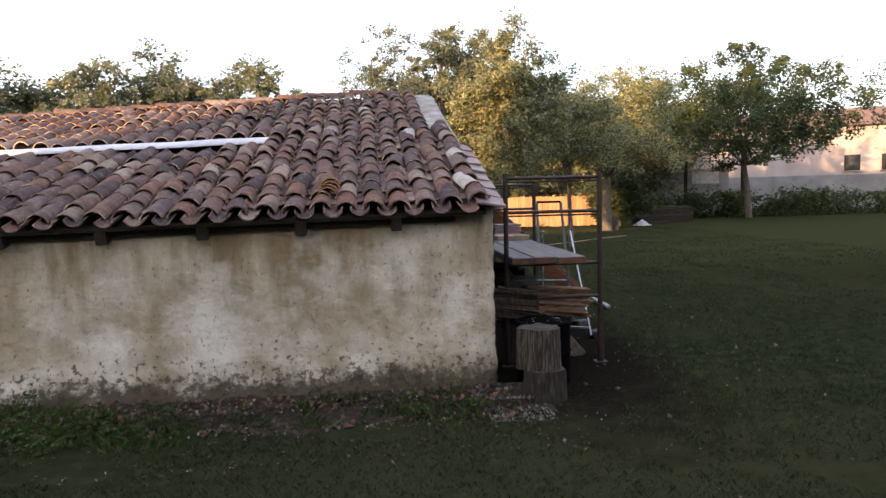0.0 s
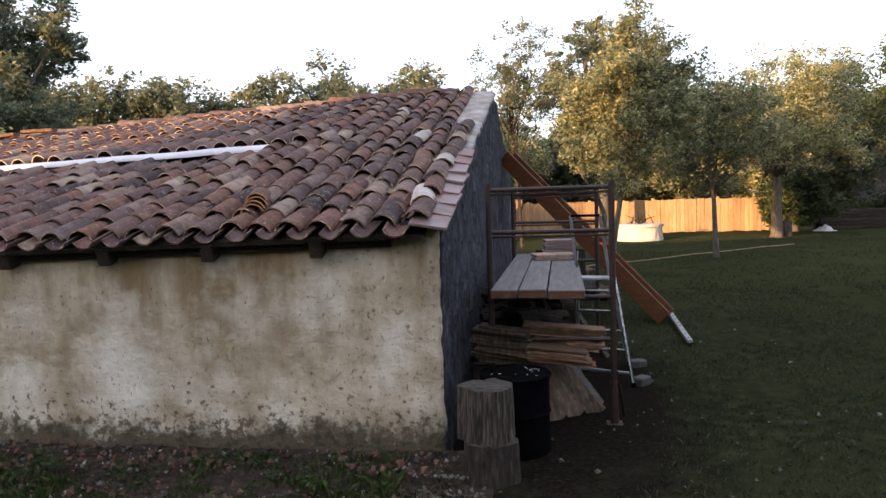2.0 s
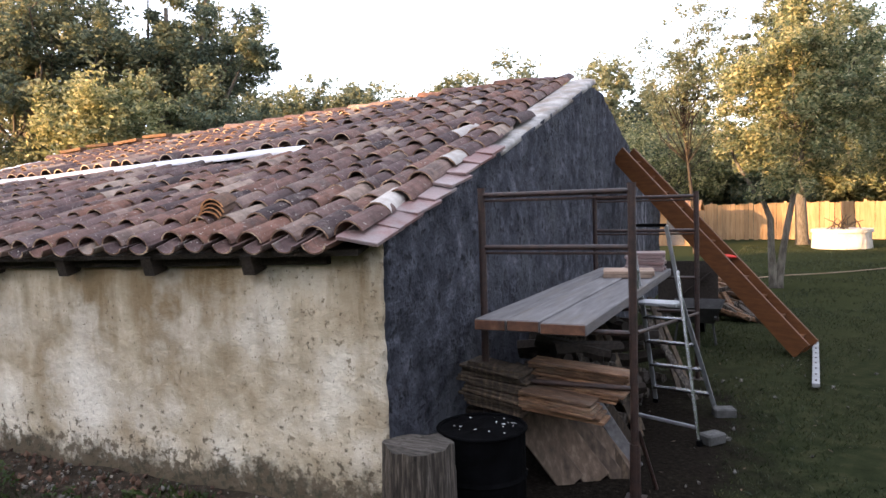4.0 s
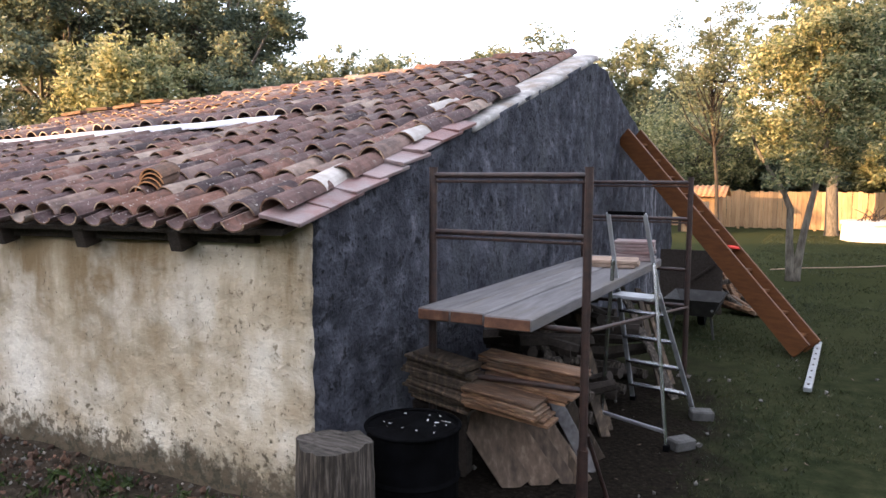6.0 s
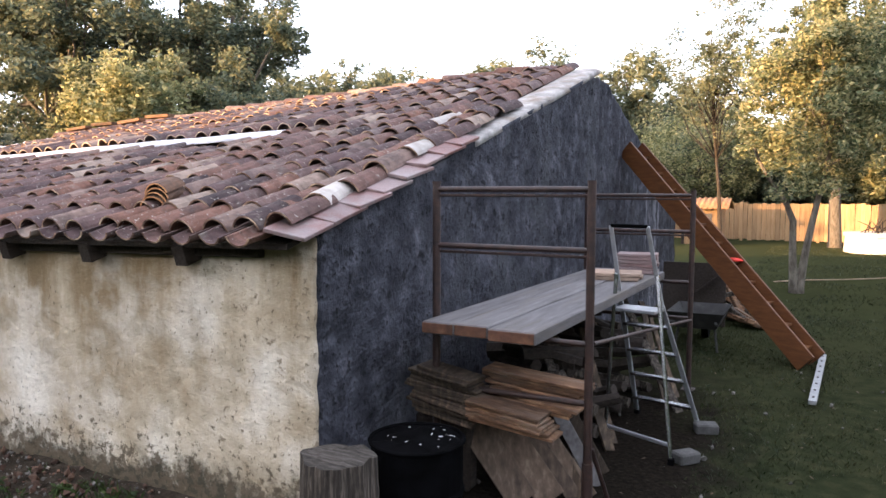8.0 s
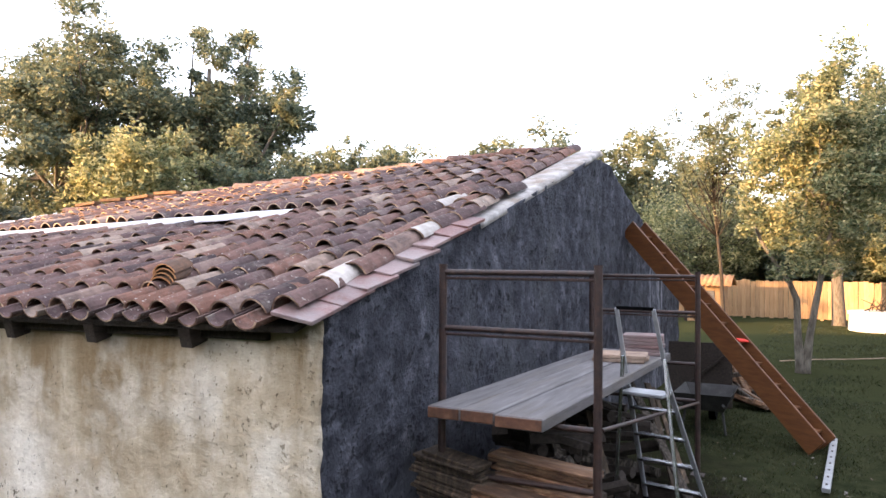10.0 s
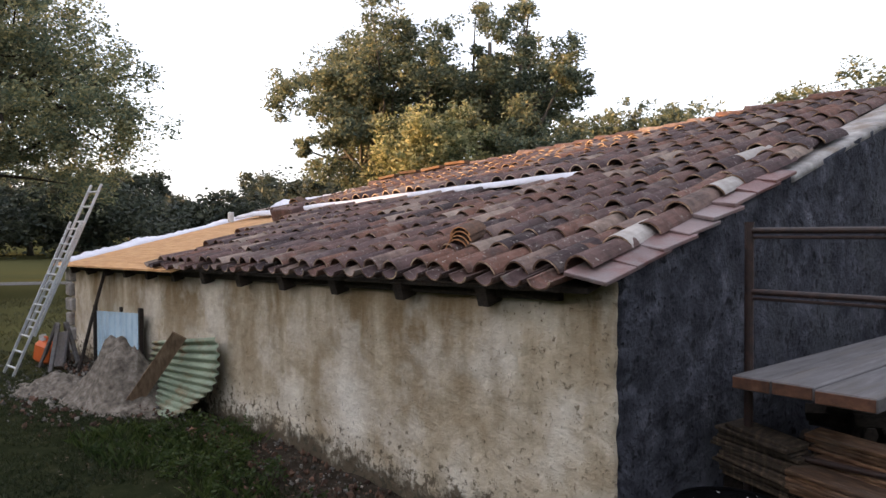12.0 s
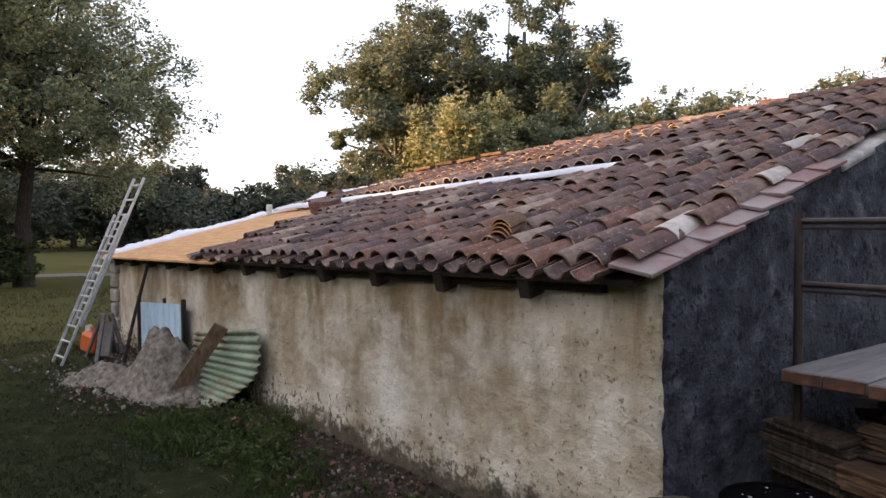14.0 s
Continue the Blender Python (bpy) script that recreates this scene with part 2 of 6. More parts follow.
M_TILE_STUB = mat("brown_orange_clay", [(0.3, (0.060, 0.038, 0.028)), (0.6, (0.12, 0.068, 0.043)), (0.8, (0.20, 0.12, 0.075))], 14, 0.85, 0.4, 90, vary=0.35)
M_TILE_RED = mat("flat_red_clay_tile", [(0.3, (0.15, 0.055, 0.043)), (0.55, (0.215, 0.095, 0.08)), (0.75, (0.30, 0.20, 0.18))], 6, 0.5, 0.3, 80, gloss=0.5,
                 stain=(0.235, 0.205, 0.20), stain_scale=2.2, stain_at=(0.46, 0.66), vary=0.3)


def greyed(m):
    """Every other tile has weathered from red to a cold grey."""
    nt = m.node_tree
    b = nt.nodes["Principled BSDF"]
    col = b.inputs["Base Color"].links[0].from_socket
    r = ramp(nt, [(0.25, (0, 0, 0)), (0.7, (0.62, 0.62, 0.62))])
    nt.links.new(nt.nodes.new("ShaderNodeObjectInfo").outputs["Random"], r.inputs[0])
    nt.links.new(mix(nt, r.outputs[0], col, (0.20, 0.165, 0.16)), b.inputs["Base Color"])


greyed(M_TILE_RED)
M_SHEATH = mat("yellow_sheathing_board", [(0.35, (0.40, 0.20, 0.08)), (0.65, (0.56, 0.32, 0.14))], 3, 0.8, 0.3, 60, stretch=(1, 6, 1))
M_FILM = mat("white_roof_film", [(0.3, (0.56, 0.55, 0.60)), (0.7, (0.72, 0.71, 0.76))], 3, 0.45, 0.4, 9, dist=0.02)
M_DARKWOOD = mat("dark_rafter_wood", [(0.3, (0.018, 0.014, 0.011)), (0.7, (0.048, 0.036, 0.028))], 8, 0.9, 0.5, 60, stretch=(6, 1, 6))
M_GREYWOOD = mat("weathered_plank", [(0.3, (0.095, 0.086, 0.082)), (0.55, (0.155, 0.144, 0.142)), (0.78, (0.235, 0.222, 0.22))], 5, 0.7, 0.4, 40, stretch=(5, 0.5, 5),
                 stain=(0.15, 0.13, 0.11), stain_scale=2.0, vary=0.15)
M_BOARD = mat("raw_pine_board", [(0.3, (0.05, 0.027, 0.016)), (0.55, (0.13, 0.070, 0.037)), (0.75, (0.28, 0.17, 0.095))], 8, 0.8, 0.4, 60, stretch=(1.2, 5, 5),
              stain=(0.15, 0.11, 0.08), stain_scale=1.6, vary=0.55)
M_BARK = mat("stump_wood", [(0.32, (0.016, 0.013, 0.010)), (0.5, (0.062, 0.049, 0.038)), (0.72, (0.21, 0.175, 0.14))], 14, 0.95, 1.0, 45, stretch=(4, 4, 0.4), dist=0.02)
M_LOGEND = mat("weathered_log_end", [(0.3, (0.030, 0.025, 0.020)), (0.5, (0.075, 0.064, 0.053)), (0.72, (0.15, 0.13, 0.11))], 9, 0.95, 0.9, 60, stretch=(1, 5, 1), dist=0.02)
M_BARKDARK = mat("dark_log_bark", [(0.3, (0.018, 0.014, 0.011)), (0.55, (0.055, 0.043, 0.033)), (0.75, (0.13, 0.105, 0.082))], 12, 0.95, 1.0, 45, stretch=(3, 3, 0.5), dist=0.03)
M_BARKTREE = mat("tree_bark", [(0.3, (0.055, 0.045, 0.035)), (0.7, (0.17, 0.145, 0.115))], 9, 0.95, 0.9, 30, stretch=(3, 3, 0.6), dist=0.02)
M_BARKMID = mat("grey_brown_bark", [(0.35, (0.07, 0.058, 0.045)), (0.65, (0.20, 0.175, 0.14))], 8, 0.95, 0.9, 30, stretch=(2, 2, 0.6), dist=0.02)
M_RIMPALE = mat("pale_tile_rim", [(0.3, (0.36, 0.25, 0.17)), (0.7, (0.56, 0.43, 0.31))], 12, 0.9, 0.3, 90)
M_PLANKEND = mat("red_brown_plank_end", [(0.3, (0.055, 0.03, 0.02)), (0.6, (0.12, 0.055, 0.032)), (0.8, (0.19, 0.10, 0.06))], 14, 0.85, 0.4, 60)
# Darkened board colour, with the shade under the scaffold put in.
M_DARKBOARD = mat("darkened_board", [(0.3, (0.022, 0.016, 0.011)), (0.55, (0.060, 0.042, 0.027)), (0.75, (0.15, 0.105, 0.07))], 8, 0.85, 0.4, 60, stretch=(5, 1.2, 1.2), vary=0.4)
M_LEANBOARD = mat("worn_brown_board", [(0.3, (0.055, 0.038, 0.026)), (0.55, (0.115, 0.08, 0.055)), (0.75, (0.20, 0.15, 0.105))], 6, 0.8, 0.4, 50, stretch=(4, 4, 0.7), vary=0.25)
M_BLOCK = mat("dark_concrete", [(0.3, (0.045, 0.043, 0.04)), (0.7, (0.10, 0.096, 0.09))], 12, 0.9, 0.6, 60)
M_TANBOARD = mat("tan_weathered_board", [(0.3, (0.10, 0.064, 0.038)), (0.55, (0.19, 0.125, 0.078)), (0.75, (0.28, 0.195, 0.125))], 6, 0.85, 0.4, 50, stretch=(4, 4, 0.7))
M_OLDMETAL = mat("dull_grey_metal", [(0.3, (0.016, 0.015, 0.014)), (0.6, (0.036, 0.034, 0.032)), (0.8, (0.07, 0.065, 0.06))], 9, 0.6, 0.3, 70, gloss=0.3)
M_RUST = mat("rusty_brown_paint", [(0.3, (0.014, 0.009, 0.008)), (0.6, (0.040, 0.020, 0.015)), (0.8, (0.075, 0.036, 0.025))], 20, 0.5, 0.4, 120, gloss=0.4)
M_ALU = mat("aluminium", [(0.3, (0.30, 0.305, 0.32)), (0.6, (0.44, 0.445, 0.46)), (0.75, (0.62, 0.63, 0.65))], 12, 0.26, 0.1, 90, metal=1.0)
M_ALULIGHT = mat("pale_aluminium", [(0.3, (0.42, 0.43, 0.44)), (0.7, (0.60, 0.61, 0.62))], 9, 0.45, 0.2, 80, metal=0.5)
M_ALUDULL = mat("dull_aluminium", [(0.3, (0.26, 0.265, 0.27)), (0.7, (0.40, 0.405, 0.41))], 9, 0.5, 0.2, 80, metal=0.6)
M_BLACK = mat("black_plastic", [(0.3, (0.0015, 0.0015, 0.0015)), (0.7, (0.004, 0.004, 0.0045))], 10, 0.85, 0.2, 60, gloss=0.02)
M_ORANGE = mat("varnished_orange_wood", [(0.3, (0.072, 0.025, 0.0075)), (0.7, (0.128, 0.047, 0.013))], 6, 0.55, 0.25, 60, stretch=(1, 1, 5))
M_ORANGEPLASTIC = mat("orange_plastic", [(0.3, (0.62, 0.12, 0.03)), (0.7, (0.70, 0.16, 0.04))], 10, 0.4, 0.1, 60)
M_WHITEPAINT = mat("chipped_white_paint", [(0.35, (0.46, 0.45, 0.43)), (0.65, (0.68, 0.67, 0.65))], 8, 0.7, 0.3, 60, stain=(0.32, 0.28, 0.22), stain_scale=5, stain_at=(0.55, 0.7))
M_BLUE = mat("pale_blue_sheet", [(0.3, (0.40, 0.55, 0.66)), (0.7, (0.54, 0.68, 0.77))], 5, 0.5, 0.3, 60, stain=(0.30, 0.36, 0.38), stain_scale=3, stain_at=(0.55, 0.75))
M_GREENSHEET = mat("green_corrugated_sheet", [(0.3, (0.17, 0.215, 0.145)), (0.6, (0.28, 0.33, 0.235)), (0.8, (0.38, 0.40, 0.31))], 4, 0.6, 0.3, 60,
                   stain=(0.20, 0.13, 0.065), stain_scale=2.6, stain_at=(0.50, 0.64))
M_SAND = mat("builder_sand", [(0.3, (0.08, 0.066, 0.051)), (0.5, (0.185, 0.155, 0.123)), (0.7, (0.32, 0.28, 0.23))], 14, 0.95, 1.0, 40, dist=0.03)
M_STONE = mat("pale_stone", [(0.3, (0.055, 0.05, 0.043)), (0.7, (0.165, 0.155, 0.14))], 12, 0.9, 0.6, 60, vary=0.4, island=True)
M_CRUMB = mat("brown_clay_crumb", [(0.3, (0.05, 0.032, 0.022)), (0.6, (0.11, 0.062, 0.042)), (0.8, (0.20, 0.12, 0.08))], 14, 0.95, 0.6, 60, vary=0.5, island=True)
M_PLASTERBIT = mat("plaster_crumb", [(0.3, (0.13, 0.115, 0.095)), (0.7, (0.30, 0.27, 0.23))], 12, 0.95, 0.6, 60, vary=0.5, island=True)
M_FENCE = mat("fence_board", [(0.3, (0.30, 0.18, 0.09)), (0.7, (0.43, 0.28, 0.155))], 4, 0.9, 0.4, 30, stretch=(4, 4, 0.5), vary=0.2)
M_WELL = mat("whitewashed_stone", [(0.3, (0.40, 0.37, 0.32)), (0.7, (0.60, 0.57, 0.52))], 4, 0.9, 0.6, 20)
M_HOUSE = mat("pink_house_render", [(0.35, (0.36, 0.30, 0.28)), (0.65, (0.46, 0.40, 0.375))], 0.6, 0.9, 0.2, 10)
M_HOUSEGREY = mat("grey_garden_wall", [(0.35, (0.20, 0.19, 0.185)), (0.65, (0.30, 0.28, 0.27))], 0.9, 0.9, 0.3, 10)
M_ROOFTILE_FAR = mat("far_clay_roof", [(0.3, (0.12, 0.075, 0.06)), (0.7, (0.22, 0.14, 0.11))], 3, 0.9, 0.5, 12)
M_GLASSDARK = mat("dark_window_glass", [(0.3, (0.03, 0.035, 0.04)), (0.7, (0.05, 0.055, 0.06))], 2, 0.15, 0.0)
M_LEAF = leaf_mat("oak_leaf", [(0.0, (0.066, 0.092, 0.072)), (0.55, (0.145, 0.17, 0.118)), (1.0, (0.24, 0.235, 0.145))], 0.45)
M_LEAF_YEL = leaf_mat("autumn_leaf", [(0.0, (0.085, 0.105, 0.050)), (0.5, (0.25, 0.265, 0.14)), (1.0, (0.50, 0.46, 0.27))], 0.45)
M_LEAF_GARDEN = leaf_mat("garden_leaf", [(0.0, (0.075, 0.098, 0.050)), (0.5, (0.20, 0.225, 0.125)), (1.0, (0.45, 0.41, 0.24))], 0.42)
M_LEAF_OAK = leaf_mat("field_oak_leaf", [(0.0, (0.10, 0.13, 0.095)), (0.5, (0.21, 0.235, 0.15)), (1.0, (0.42, 0.37, 0.20))], 0.5)
# Leaf colour greyed to carry the haze over the far wood.
M_LEAF_FAR = leaf_mat("far_wood_leaf", [(0.0, (0.045, 0.056, 0.047)), (0.6, (0.064, 0.077, 0.058)), (1.0, (0.092, 0.10, 0.068))])
M_LEAF_DARK = leaf_mat("dark_leaf", [(0.0, (0.03, 0.049, 0.022)), (0.6, (0.061, 0.084, 0.032)), (1.0, (0.108, 0.121, 0.047))])
M_LEAF_GREY = leaf_mat("grey_green_leaf", [(0.0, (0.089, 0.108, 0.069)), (0.6, (0.152, 0.171, 0.108)), (1.0, (0.228, 0.221, 0.133))])
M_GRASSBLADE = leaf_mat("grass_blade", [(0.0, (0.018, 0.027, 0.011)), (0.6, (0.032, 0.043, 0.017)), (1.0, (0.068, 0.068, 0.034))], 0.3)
# Brighter olive copy of the blades, for the light on the field.
M_GRASSLIT = leaf_mat("lightened_grass_blade", [(0.0, (0.05, 0.053, 0.02)), (0.6, (0.10, 0.094, 0.038)), (1.0, (0.17, 0.15, 0.07))], 0.3)
M_WEED = leaf_mat("weed_leaf", [(0.0, (0.025, 0.045, 0.011)), (0.6, (0.045, 0.072, 0.018)), (1.0, (0.075, 0.10, 0.03))], 0.3)
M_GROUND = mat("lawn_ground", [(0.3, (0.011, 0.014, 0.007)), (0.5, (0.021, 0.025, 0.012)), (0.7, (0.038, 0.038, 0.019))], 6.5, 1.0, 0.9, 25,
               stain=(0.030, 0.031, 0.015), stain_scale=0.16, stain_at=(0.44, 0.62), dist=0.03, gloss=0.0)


def lawn_light_shade(m):
    """Lightens the lawn to olive beyond the barn and at the back as if lit, and darkens it round the scaffold."""
    nt = m.node_tree
    b = nt.nodes["Principled BSDF"]
    col = b.inputs["Base Color"].links[0].from_socket
    geo = nt.nodes.new("ShaderNodeNewGeometry")
    sep = nt.nodes.new("ShaderNodeSeparateXYZ")
    nt.links.new(geo.outputs["Position"], sep.inputs[0])
    rough = noise_node(nt, geo.outputs["Position"], 0.9, 5, 0.7)
    add = nt.nodes.new("ShaderNodeMath")
    add.operation = "MULTIPLY_ADD"
    add.inputs[1].default_value = 6.0
    nt.links.new(rough.outputs[0], add.inputs[0])
    nt.links.new(sep.outputs[0], add.inputs[2])
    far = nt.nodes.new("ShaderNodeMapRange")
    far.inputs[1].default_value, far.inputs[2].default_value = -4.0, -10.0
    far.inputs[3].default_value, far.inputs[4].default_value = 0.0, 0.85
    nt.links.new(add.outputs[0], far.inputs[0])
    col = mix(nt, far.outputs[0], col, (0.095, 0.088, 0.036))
    # the back of the lawn, coloured lighter for the light on it
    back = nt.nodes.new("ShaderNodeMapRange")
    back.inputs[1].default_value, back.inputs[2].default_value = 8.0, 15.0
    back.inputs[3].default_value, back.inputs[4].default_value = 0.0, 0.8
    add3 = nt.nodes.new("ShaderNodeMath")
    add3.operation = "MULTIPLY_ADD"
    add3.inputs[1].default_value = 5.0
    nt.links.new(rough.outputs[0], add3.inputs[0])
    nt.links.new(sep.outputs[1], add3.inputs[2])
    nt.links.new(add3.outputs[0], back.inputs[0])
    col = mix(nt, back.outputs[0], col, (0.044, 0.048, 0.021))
    # dark crumbly earth colour round the scaffold, painted in for the shade there
    mp = nt.nodes.new("ShaderNodeMapping")
    mp.inputs["Location"].default_value = (-0.85 / 1.2, -1.5 / 3.3, 0)
    mp.inputs["Scale"].default_value = (1 / 1.2, 1 / 3.3, 0)
    nt.links.new(geo.outputs["Position"], mp.inputs["Vector"])
    gone = nt.nodes.new("ShaderNodeVectorMath")
    gone.operation = "LENGTH"
    nt.links.new(mp.outputs[0], gone.inputs[0])
    patch = noise_node(nt, geo.outputs["Position"], 2.6, 7, 0.72)
    add2 = nt.nodes.new("ShaderNodeMath")
    add2.operation = "MULTIPLY_ADD"
    add2.inputs[1].default_value = 1.3
    nt.links.new(patch.outputs[0], add2.inputs[0])
    nt.links.new(gone.outputs["Value"], add2.inputs[2])
    scaffold_dark = ramp(nt, [(0.0, (1, 1, 1)), (1.0, (0, 0, 0))])
    rng2 = nt.nodes.new("ShaderNodeMapRange")
    rng2.inputs[1].default_value, rng2.inputs[2].default_value = 1.25, 1.75
    nt.links.new(add2.outputs[0], rng2.inputs[0])
    nt.links.new(rng2.outputs[0], scaffold_dark.inputs[0])
    crumb = noise_node(nt, geo.outputs["Position"], 30, 4, 0.7)
    rc = ramp(nt, [(0.35, (0.007, 0.006, 0.005)), (0.6, (0.016, 0.013, 0.010)), (0.75, (0.040, 0.033, 0.026))])
    nt.links.new(crumb.outputs[0], rc.inputs[0])
    col = mix(nt, scaffold_dark.outputs[0], col, rc.outputs[0])
    nt.links.new(col, b.inputs["Base Color"])


lawn_light_shade(M_GROUND)
M_EARTH = mat("trodden_earth", [(0.3, (0.022, 0.017, 0.012)), (0.55, (0.048, 0.037, 0.026)), (0.75, (0.10, 0.08, 0.06))], 14, 0.95, 1.0, 40, dist=0.025, gloss=0.1)
M_DRYLEAF = mat("dry_leaf", [(0.3, (0.045, 0.028, 0.016)), (0.7, (0.12, 0.08, 0.05))], 20, 0.8, 0.2, 60, vary=0.5, island=True)
M_REDTAPE = mat("red_cloth", [(0.3, (0.5, 0.03, 0.02)), (0.7, (0.6, 0.05, 0.03))], 10, 0.7, 0.1, 60)


# ---- building helpers ----
def world_of(ob):
    m = ob.matrix_basis.copy()
    while ob.parent:
        ob = ob.parent
        m = ob.matrix_basis @ m
    return m


def part(name, bm, material, parent=None, label="", smooth=False):
    """Links a bmesh, given in world metres, as one mesh object under its thing or part."""
    if parent:
        bm.transform(world_of(parent).inverted())
    me = bpy.data.meshes.new(name)
    bm.normal_update()
    bm.to_mesh(me)
    bm.free()
    me.materials.append(material)
    if smooth:
        me.polygons.foreach_set("use_smooth", [True] * len(me.polygons))
    ob = new(name, me)
    ob.parent = parent
    if label:
        tagged(ob, label)
    return ob


def thing(name, at, label, category, group="", kind=""):
    e = new(name)
    e.location = at
    e.empty_display_size = 0.1
    return tagged(e, label, category, group, kind)


def bevel(bm, w, seg=1):
    if w:
        bmesh.ops.bevel(bm, geom=bm.edges[:], offset=w, segments=seg, affect="EDGES", profile=0.5)
    return bm


def block(c, size, turn=(0, 0, 0), w=0.004):
    bm = bmesh.new()
    bmesh.ops.create_cube(bm, size=1.0, matrix=pose(*c, *turn) @ Matrix.Diagonal((*size, 1)))
    return bevel(bm, w)


def beam(a, b, wide, high, up=(0, 0, 1), w=0.004):
    """A squared timber from a to b."""
    a, b = Vector(a), Vector(b)
    y = (b - a).normalized()
    x = y.cross(Vector(up)).normalized()
    z = x.cross(y)
    m = Matrix((x, y, z)).transposed().to_4x4()
    m.translation = (a + b) / 2
    bm = bmesh.new()
    bmesh.ops.create_cube(bm, size=1.0, matrix=m @ Matrix.Diagonal((wide, (b - a).length, high, 1)))
    return bevel(bm, w)


def tube(points, radii, seg=12, cap=True, wob=0.0, seed=0):
    """A round bar, pipe or limb along points."""
    rng = random.Random(seed)
    bm = bmesh.new()
    pts = [Vector(p) for p in points]
    if isinstance(radii, (int, float)):
        radii = [radii] * len(pts)
    rings = []
    ref = Vector((0.31, 0.87, 0.38)).normalized()
    for i, p in enumerate(pts):
        d = (pts[min(i + 1, len(pts) - 1)] - pts[max(i - 1, 0)]).normalized()
        if abs(d.dot(ref)) > 0.95:
            ref = Vector((1, 0, 0))
        x = d.cross(ref).normalized()
        y = d.cross(x)
        ring = []
        for k in range(seg):
            a = 2 * math.pi * k / seg
            r = radii[i] * (1 + wob * (rng.random() - 0.5))
            ring.append(bm.verts.new(p + (x * math.cos(a) + y * math.sin(a)) * r))
        rings.append(ring)
    for r0, r1 in zip(rings, rings[1:]):
        for k in range(seg):
            bm.faces.new((r0[k], r0[(k + 1) % seg], r1[(k + 1) % seg], r1[k]))
    if cap:
        bm.faces.new(rings[0][::-1])
        bm.faces.new(rings[-1])
    bmesh.ops.recalc_face_normals(bm, faces=bm.faces[:])
    return bm


def joined(bms):
    out = bmesh.new()
    for b in bms:
        me = bpy.data.meshes.new("tmp")
        b.to_mesh(me)
        b.free()
        out.from_mesh(me)
        bpy.data.meshes.remove(me)
    return out


def raw_mesh(name, verts, faces, material, smooth=False, rim=None, rim_faces=()):
    me = bpy.data.meshes.new(name)
    me.from_pydata(verts, [], faces)
    me.materials.append(material)
    if rim:
        me.materials.append(rim)
        for k in rim_faces:
            me.polygons[k].material_index = 1
    if smooth:
        me.polygons.foreach_set("use_smooth", [True] * len(me.polygons))
    me.update()
    return me


def quads_mesh(name, v, material):
    """A mesh of loose quads from an array (n, 4, 3)."""
    n = len(v)
    me = bpy.data.meshes.new(name)
    me.vertices.add(n * 4)
    me.vertices.foreach_set("co", v.reshape(-1).astype(np.float32))
    me.loops.add(n * 4)
    me.loops.foreach_set("vertex_index", np.arange(n * 4, dtype=np.int32))
    me.polygons.add(n)
    me.polygons.foreach_set("loop_start", np.arange(0, n * 4, 4, dtype=np.int32))
    me.update(calc_edges=True)
    me.materials.append(material)
    return me


def hill(x, y):
    """The lie of the ground."""
    return 0.03 * noise.noise((x * 0.35, y * 0.35, 0.0)) + 0.012 * noise.noise((x * 1.7, y * 1.7, 4.0))


# ---- ground ----
def build_ground():
    near = np.concatenate([np.linspace(-2500, -60, 12), np.linspace(-50, -13, 16), np.linspace(-12, 12, 121), np.linspace(13, 50, 16), np.linspace(60, 2500, 12)])
    nx = len(near)
    verts = [(x, y, hill(x, y) * max(0.0, 1 - max(abs(x), abs(y)) / 200) - 0.005) for y in near for x in near]
    faces = [(j * nx + i, j * nx + i + 1, (j + 1) * nx + i + 1, (j + 1) * nx + i) for j in range(nx - 1) for i in range(nx - 1)]
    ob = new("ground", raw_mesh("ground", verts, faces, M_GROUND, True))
    tagged(ob, "lawn of short grass, coloured lighter where lit and darker round the scaffold", "lawn", kind="structure")
    # a bank of trodden earth along the foot of the wall
    n, k = 220, 14
    verts, faces = [], []
    for i in range(n + 1):
        x = -9.9 + 10.3 * i / n
        w = 0.85 + 0.35 * noise.noise((x * 0.9, 3.1, 0.0))
        for j in range(k + 1):
            f = j / k
            y = 0.03 - w * f
            z = 0.055 * (1 - f) ** 1.6 + 0.03 * noise.noise((x * 3, y * 3, 1.0)) * (1 - f) + 0.015 * noise.noise((x * 11, y * 11, 2.0))
            verts.append((x, y, z + hill(x, y) * f - 0.02 * f))
    for i in range(n):
        for j in range(k):
            a = i * (k + 1) + j
            faces.append((a, a + 1, a + k + 2, a + k + 1))
    ob = new("earth_bank", raw_mesh("earth_bank", verts, faces, M_EARTH, True))
    tagged(ob, "strip of trodden dark earth along the foot of the wall", "earth", kind="structure")


build_ground()


# ---- the barn ----
WALL_L = -9.84
EAVE_Y, RIDGE_Y = -0.20, 5.34


def roof_z(x, y):
    """The line of the roof's tile bed: it sags away from the gable."""
    f = (y + 0.136) / 5.474
    return 1.57 + 1.63 * f + 0.018 * x * (1 - f) - f * 0.058 * max(0.0, -x - 0.8)


